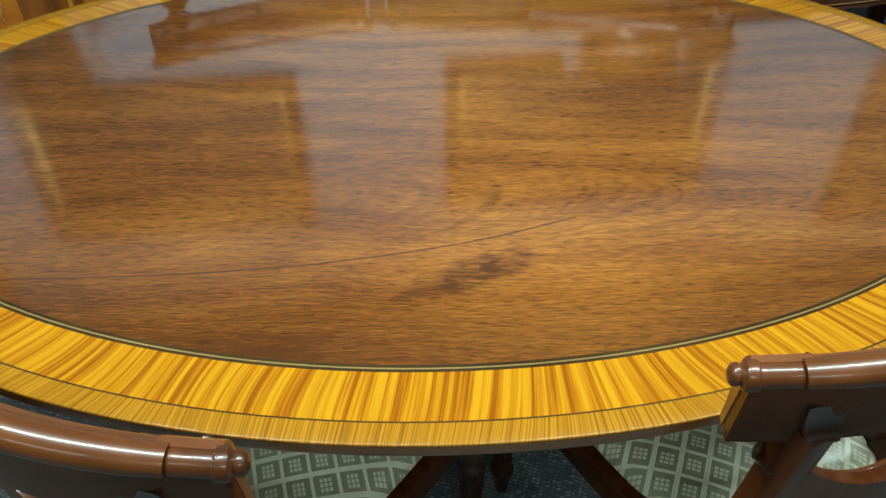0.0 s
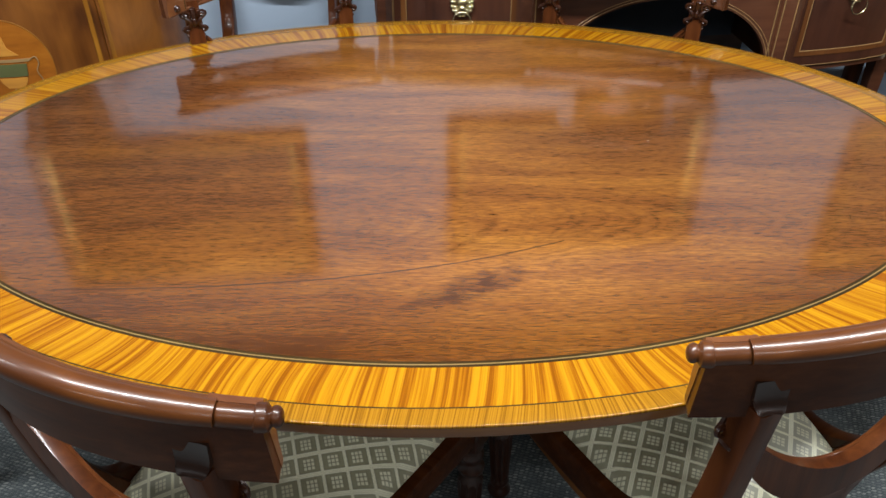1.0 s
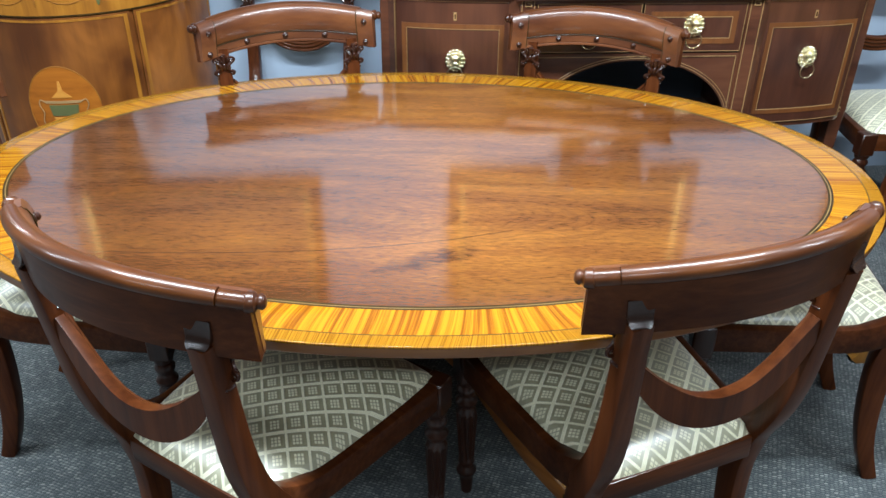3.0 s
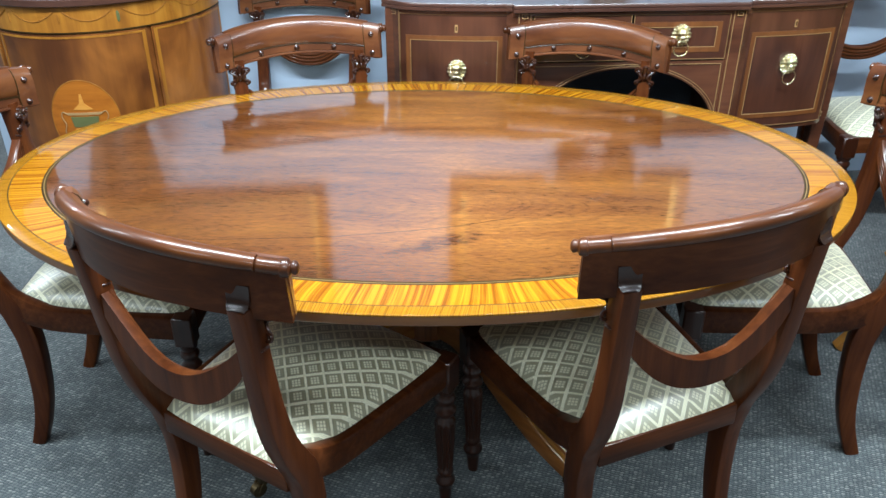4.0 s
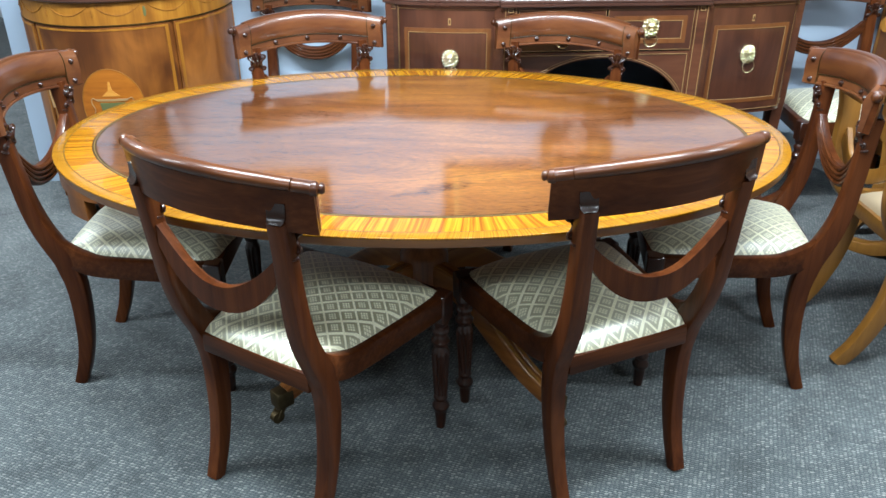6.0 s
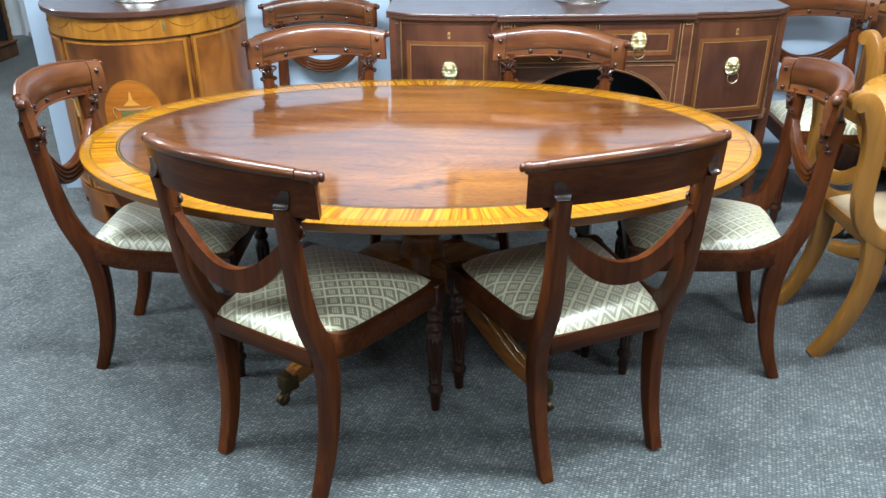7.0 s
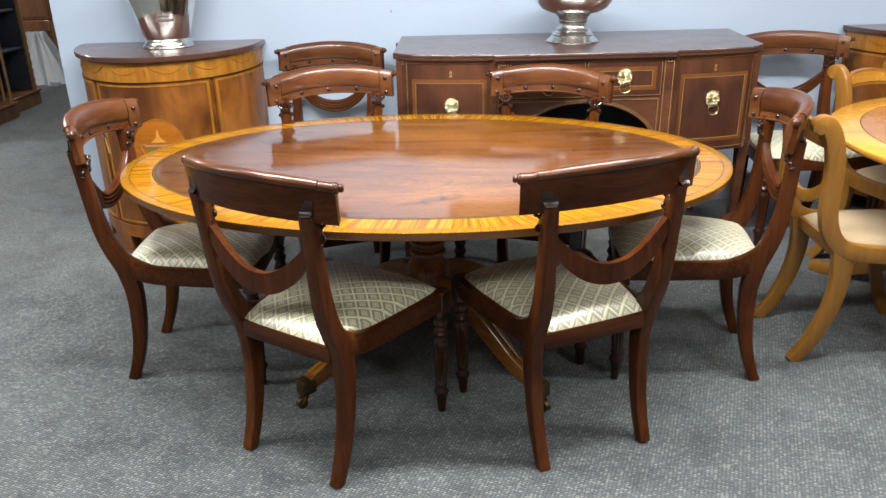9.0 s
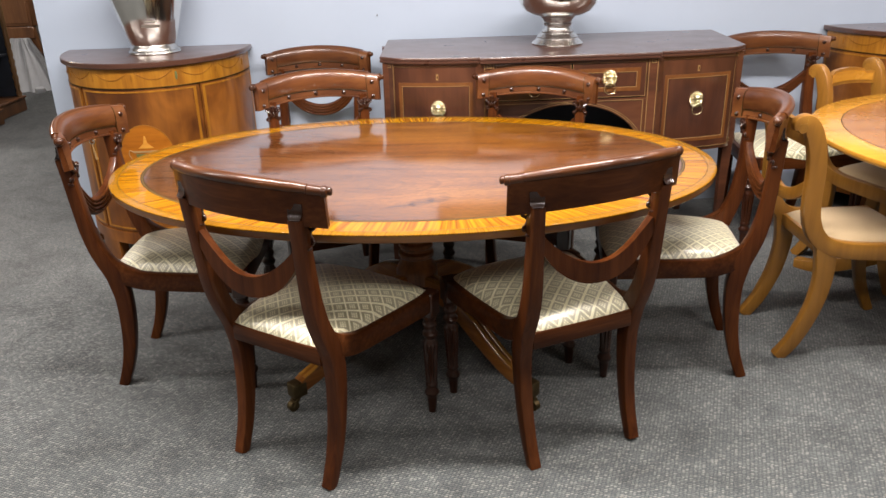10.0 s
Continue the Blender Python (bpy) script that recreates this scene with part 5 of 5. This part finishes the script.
def wine_cooler(m):
    c = thing("wine_cooler", m, "tall tapering silver-plated wine cooler standing on the demilune cabinet", "wine cooler")
    foot = [(0.02, 0.0), (0.112, 0.0), (0.114, 0.004), (0.112, 0.012), (0.104, 0.016), (0.102, 0.028), (0.096, 0.034), (0.094, 0.040)]
    part("foot", lathe(bmesh.new(), foot, 48), SILVER_FOOT, c)
    body = [(0.093, 0.040), (0.104, 0.062), (0.118, 0.110), (0.134, 0.170), (0.150, 0.230), (0.158, 0.262), (0.166, 0.300), (0.173, 0.335), (0.176, 0.342), (0.172, 0.343), (0.162, 0.300), (0.128, 0.160), (0.095, 0.060), (0.02, 0.055)]
    b = part("bucket", lathe(bmesh.new(), body, 56), SILVER, c, "mirror-bright tapering bucket")
    # two rows of worn engraving as plain bars
    for z, w, h in ((0.150, 0.36, 0.006), (0.132, 0.62, 0.012)):
        r = 0.1295 + (z - 0.150) * 0.26
        rings = []
        for i in range(15):
            a = radians(-90) - w / 2 + w * i / 14 + 0.30
            rings.append([((r + d + (q - z) * 0.26) * math.cos(a), (r + d + (q - z) * 0.26) * math.sin(a), q) for q, d in ((z - h / 2, 0.0), (z - h / 2, 0.002), (z + h / 2, 0.002), (z + h / 2, 0.0))])
        part("engraved_bar", loft(bmesh.new(), rings), GREY_ENAMEL, b)
    return c


def punch_bowl(m):
    c = thing("punch_bowl", m, "large silver-plated punch bowl on a stepped foot, on the sideboard", "punch bowl")
    foot = [(0.02, 0.0), (0.112, 0.0), (0.114, 0.006), (0.108, 0.012), (0.098, 0.020), (0.090, 0.030), (0.092, 0.034), (0.080, 0.044), (0.070, 0.052), (0.072, 0.057), (0.063, 0.066), (0.059, 0.080), (0.062, 0.088), (0.068, 0.092), (0.062, 0.097), (0.066, 0.108), (0.075, 0.116), (0.078, 0.121)]
    part("foot", lathe(bmesh.new(), foot, 48), SILVER_FOOT, c, "stepped and ringed silver foot")
    bowl = [(0.02, 0.118), (0.078, 0.121), (0.110, 0.128), (0.145, 0.146), (0.168, 0.175), (0.180, 0.215), (0.186, 0.262), (0.192, 0.270), (0.192, 0.278), (0.184, 0.277), (0.178, 0.262), (0.170, 0.215), (0.156, 0.178), (0.10, 0.140), (0.02, 0.130)]
    part("bowl", lathe(bmesh.new(), bowl, 64), SILVER, c)
    return c


wine_cooler(pose(-1.300, 1.235, CAB_H) @ Matrix.Diagonal((1.06, 1.06, 1.0, 1.0)))
punch_bowl(pose(0.622, 1.110, 0.963) @ Matrix.Scale(1.05, 4))

# ---- the satinwood table and its chairs ----


def round_table(m):
    t = thing("round_table", m, "round satinwood pedestal table with a reddish mahogany centre", "table")
    R, h = 0.845, 0.745
    top = part("tabletop", oval_disc(bmesh.new(), R - 0.116, R - 0.116, h - 0.022, h, 96), YELLOW_FIELD, t, "polished mahogany centre")
    part("stringing", oval_ring(bmesh.new(), R - 0.116, R - 0.116, R - 0.112, R - 0.112, h - 0.022, h, 96), EBONY, top)
    rings = []
    prof = [(0.112, h - 0.022), (0.010, h - 0.026), (0.003, h - 0.020), (0.0, h - 0.012), (0.002, h - 0.003), (0.006, h), (0.112, h)]
    for k in range(96):
        q = 2 * math.pi * k / 96
        rings.append([((R - o) * math.cos(q), (R - o) * math.sin(q), z) for o, z in prof])
    part("border", loft(bmesh.new(), rings, caps=False, loop=True), YELLOW_TOP, top, "broad golden satinwood border")
    part("apron", oval_ring(bmesh.new(), R - 0.15, R - 0.15, R - 0.12, R - 0.12, h - 0.065, h - 0.028, 72), YELLOW_WOOD, t)
    col = [(0.12, h - 0.03), (0.12, 0.66), (0.07, 0.63), (0.055, 0.56), (0.065, 0.46), (0.085, 0.40), (0.09, 0.36), (0.07, 0.33), (0.09, 0.30), (0.09, 0.20), (0.05, 0.18)]
    part("column", lathe(bmesh.new(), col[::-1], 28), YELLOW_WOOD, t)
    path = spline([(0.06, 0, 0.27), (0.22, 0, 0.285), (0.42, 0, 0.21), (0.60, 0, 0.10), (0.76, 0, 0.030), (0.86, 0, 0.022)], 22)
    me = finish(sweep(bmesh.new(), path, lambda f: oblong(0.058 - 0.010 * f, 0.085 - 0.042 * f, 0.006, 2), side=(0, 1, 0)), "pedestal_leg", YELLOW_WOOD)
    for k in range(4):
        shared("leg", me, t, 0, 0, 0, 0, 0, 133 + 90 * k)
    return t


def carver(m, label):
    """A satinwood chair with scrolled stiles; it faces +y, back feet round the origin."""
    c = thing("satinwood_chair", m, label, "chair", "satinwood chairs")
    half = 0.170
    for e in (-1, 1):
        keys = [(e * half, y, z) for y, z in ((-0.030, 0.838), (-0.030, 0.858), (-0.006, 0.862), (0.018, 0.832), (0.038, 0.775), (0.049, 0.70), (0.050, 0.62), (0.056, 0.54), (0.082, 0.472), (0.135, 0.428))]
        keys += [(e * (half + 0.010), 0.23, 0.412), (e * (half + 0.026), 0.46, 0.408)]
        stile = part("stile", sweep(bmesh.new(), spline(keys, 56), lambda f: oblong(0.036, 0.034 + 0.024 * min(1, f * 3.6), 0.005, 2), side=(1, 0, 0)), YELLOW_WOOD, c, "scrolled stile sweeping into the seat rail")
        bm = sweep(bmesh.new(), [(e * half - 0.019, -0.022, 0.843), (e * half + 0.019, -0.022, 0.843)], disc(0.0155, 16), side=(0, 1, 0))
        part("scroll", bm, YELLOW_WOOD, stile)
        leg = spline([(e * half, 0.122, 0.440), (e * half, 0.132, 0.36), (e * half, 0.131, 0.28), (e * half, 0.111, 0.18), (e * half, 0.066, 0.07), (e * half, 0.016, 0.0)], 26)
        part("back_leg", sweep(bmesh.new(), leg, lambda f: oblong(0.034, 0.072 - 0.030 * f, 0.004, 2), side=(1, 0, 0)), YELLOW_WOOD, c)
        leg = spline([(e * (half + 0.022), 0.445, 0.40), (e * (half + 0.022), 0.450, 0.28), (e * (half + 0.022), 0.478, 0.13), (e * (half + 0.022), 0.530, 0.0)], 18)
        part("front_leg", sweep(bmesh.new(), leg, lambda f: oblong(0.036, 0.052 - 0.018 * f, 0.004, 2), side=(1, 0, 0)), YELLOW_WOOD, c)
    # shaped top rail with a stringing border
    def bend(x):
        return 0.022 - 0.030 * (1 - (x / 0.18) ** 2)

    def plate(y0, y1, k):
        # the rail in upright slices, so that it can bow
        rings = []
        for i in range(25):
            x = (-0.156 + 0.312 * i / 24) * k
            q = abs(x)
            top = 0.858 - 0.02 * (q / 0.10) ** 2 * 0.5 if q < 0.10 else (0.838 if q < 0.150 else 0.838 - 0.7 * (q - 0.150))
            lo, hi = 0.775 + 0.014 * (1 - k) * 10, top - 0.012 * (1 - k) * 10
            lo += 0.012 * (1 - (x / 0.18) ** 2)
            rings.append([(x, bend(x) + y0, lo), (x, bend(x) + y1, lo), (x, bend(x) + y1, hi), (x, bend(x) + y0, hi)])
        return loft(bmesh.new(), rings)

    rail = part("top_rail", plate(-0.010, 0.010, 1.0), YELLOW_WOOD, c, "shaped and bowed top rail")
    part("inset_panel", plate(0.008, 0.0125, 0.90), YELLOW_TOP, rail)
    path = spline([(-0.160, 0.052, 0.650), (-0.08, 0.034, 0.592), (0.0, 0.026, 0.574), (0.08, 0.034, 0.592), (0.160, 0.052, 0.650)], 20)
    part("cross_splat", sweep(bmesh.new(), path, lambda f: oblong(0.018, 0.044, 0.004, 2), side=(0, 1, 0)), YELLOW_WOOD, c)
    part("front_rail", box(bmesh.new(), -0.190, 0.190, 0.440, 0.470, 0.378, 0.432, 0.005, 2), YELLOW_WOOD, c)
    part("back_rail", box(bmesh.new(), -0.155, 0.155, 0.112, 0.140, 0.385, 0.432, 0.004, 2), YELLOW_WOOD, c)
    bm = bmesh.new()
    rows = []
    for j in range(15):
        row = []
        for i in range(15):
            u, v = i / 7 - 1, j / 7 - 1
            half_w = 0.153 + 0.026 * (v + 1) / 2
            e = (max(0, 1 - abs(u) ** 6) * max(0, 1 - abs(v) ** 6)) ** 0.4
            row.append(bm.verts.new((u * half_w, 0.290 + v * 0.165, 0.432 + 0.026 * e + 0.012 * (1 - u * u) * (1 - v * v))))
        rows.append(row)
    for j in range(14):
        for i in range(14):
            bm.faces.new((rows[j][i], rows[j][i + 1], rows[j + 1][i + 1], rows[j + 1][i]))
    edge = rows[0] + [rows[j][14] for j in range(1, 15)] + rows[14][-2::-1] + [rows[j][0] for j in range(13, 0, -1)]
    low = [bm.verts.new((v.co.x, v.co.y, 0.402)) for v in edge]
    for i in range(len(edge)):
        j = (i + 1) % len(edge)
        bm.faces.new((edge[i], edge[j], low[j], low[i]))
    bm.faces.new(low)
    part("seat_pad", bm, BEIGE_CLOTH, c, "plain beige upholstered seat", 60)
    return c


round_table(pose(2.262, 0.0, 0))
carver(facing(1.235, 0.004, 1.0, -0.02), "golden satinwood chair with scrolled stiles and beige seat")
carver(facing(1.892, 0.860, 0.395, -0.92), "golden satinwood chair with shaped rail, tucked under round table")

# ---- far end of the showroom ----


def bookcase(m):
    """An open breakfront bookcase with barley-twist columns; its front faces +x."""
    c = thing("bookcase", m, "open breakfront bookcase with barley-twist columns and dark empty shelves", "bookcase")
    for y0, y1, x1 in ((-0.62, 0.0, 0.0), (-1.70, -0.62, 0.10)):
        part("plinth", box(bmesh.new(), -0.42, x1, y0 + 0.002, y1, 0.0, 0.118, 0.008), BOOKCASE_WOOD, c)
        part("plinth_moulding", box(bmesh.new(), -0.42, x1 + 0.012, y0 + 0.002, y1 + 0.01, 0.119, 0.138, 0.005), BOOKCASE_WOOD, c)
        for z in (0.52, 0.86, 1.20, 1.54):
            part("shelf", box(bmesh.new(), -0.40, x1 - 0.05, y0 + 0.03, y1 - 0.03, z, z + 0.02, 0.003), DARK_RECESS, c)
        part("cornice", box(bmesh.new(), -0.42, x1 + 0.02, y0 + 0.002, y1, 1.90, 2.02, 0.012), BOOKCASE_WOOD, c)
    part("back_panel", box(bmesh.new(), -0.42, -0.40, -1.69, -0.01, 0.139, 1.90), DARK_RECESS, c)
    for y in (-0.025, -0.62, -1.675):
        part("side_panel", box(bmesh.new(), -0.40, -0.055, y - 0.02, y + 0.02, 0.139, 1.90, 0.003), DARK_RECESS, c)
    for y, x in ((-0.035, -0.03), (-0.585, -0.03), (-0.655, 0.07), (-1.665, 0.07)):
        rings = []
        for i in range(61):
            z = 0.139 + (1.90 - 0.139) * i / 60
            ring_ = []
            twist = z < 0.62 and y > -0.1
            for k in range(10):
                a = 2 * math.pi * k / 10
                r = (0.021 if y > -0.1 else 0.012) * (1 + (0.28 * math.cos(2 * (a - z * 42)) if twist else 0.0))
                ring_.append((x + r * math.cos(a), y + r * math.sin(a), z))
            rings.append(ring_)
        part("twist_column", loft(bmesh.new(), rings), COLUMN_WOOD, c)
    return c


bookcase(pose(-3.835, 4.83, 0, 0, 0, 0))


def writing_desk(m):
    c = thing("side_table", m, "brown wooden side table with drawers on tall legs, far behind", "side table")
    part("drawer_case", box(bmesh.new(), -0.55, 0.55, -0.25, 0.25, 0.66, 1.30, 0.01), BOOKCASE_WOOD, c)
    for z0, z1 in ((0.69, 0.96), (0.98, 1.27)):
        part("drawer", box(bmesh.new(), -0.52, 0.52, -0.262, -0.245, z0, z1, 0.005), BOOKCASE_WOOD, c)
    part("apron", box(bmesh.new(), -0.55, 0.55, -0.26, -0.23, 0.535, 0.658, 0.008), BOOKCASE_WOOD, c)
    for x in (-0.50, 0.50):
        for y in (-0.20, 0.20):
            part("leg", sweep(bmesh.new(), spline([(x, y, 0.655), (x + 0.03, y, 0.40), (x, y, 0.15), (x + 0.02, y, 0.0)], 14), lambda f: oblong(0.07 - 0.03 * f, 0.07 - 0.03 * f, 0.01, 2), side=(1, 0, 0)), BOOKCASE_WOOD, c)
    return c


writing_desk(pose(-4.74, 6.26, -0.0, 0, 0, 0))
# dust sheet hanging from the table in folds, gathered at the top
bm = bmesh.new()
rows = []
for j in range(13):
    z = 0.545 * j / 12
    spread = 0.30 - 0.19 * (j / 12) ** 1.3
    row = []
    for i in range(49):
        f = i / 48
        y = (0.030 * math.sin(f * 17 + 0.4) + 0.016 * math.sin(f * 39 + 1.1 + z * 3)) * (1 - 0.5 * z) - 0.16 * (1 - j / 12) ** 1.4 + 0.16 * (f - 0.5) * (1 - j / 12)
        row.append((spread * (2 * f - 1) + 0.10 * (1 - j / 12) * f, y, z + 0.004))
    rows.append(row)
for y_off in (0.0, 0.008):
    vs = [[bm.verts.new((x, y + y_off, z)) for x, y, z in row] for row in rows]
    for j in range(12):
        for i in range(48):
            bm.faces.new((vs[j][i], vs[j][i + 1], vs[j + 1][i + 1], vs[j + 1][i]))
sheet = part("dust_sheet", bm, SHADED_WHITE_CLOTH)
sheet.matrix_basis = pose(-4.32, 5.93, 0)
tagged(sheet, "white dust sheet hanging in folds beneath the far table", "dust sheet")
bm = lathe(bmesh.new(), [(0.01, 0.0), (0.05, 0.0), (0.055, 0.01), (0.05, 0.05), (0.035, 0.06), (0.01, 0.062)], 16)
lump = part("crumpled_bag", bm, SHADED_WHITE_CLOTH)
lump.matrix_basis = pose(-4.13, 5.74, 0)
tagged(lump, "small crumpled white bag lying on the far carpet", "bag")
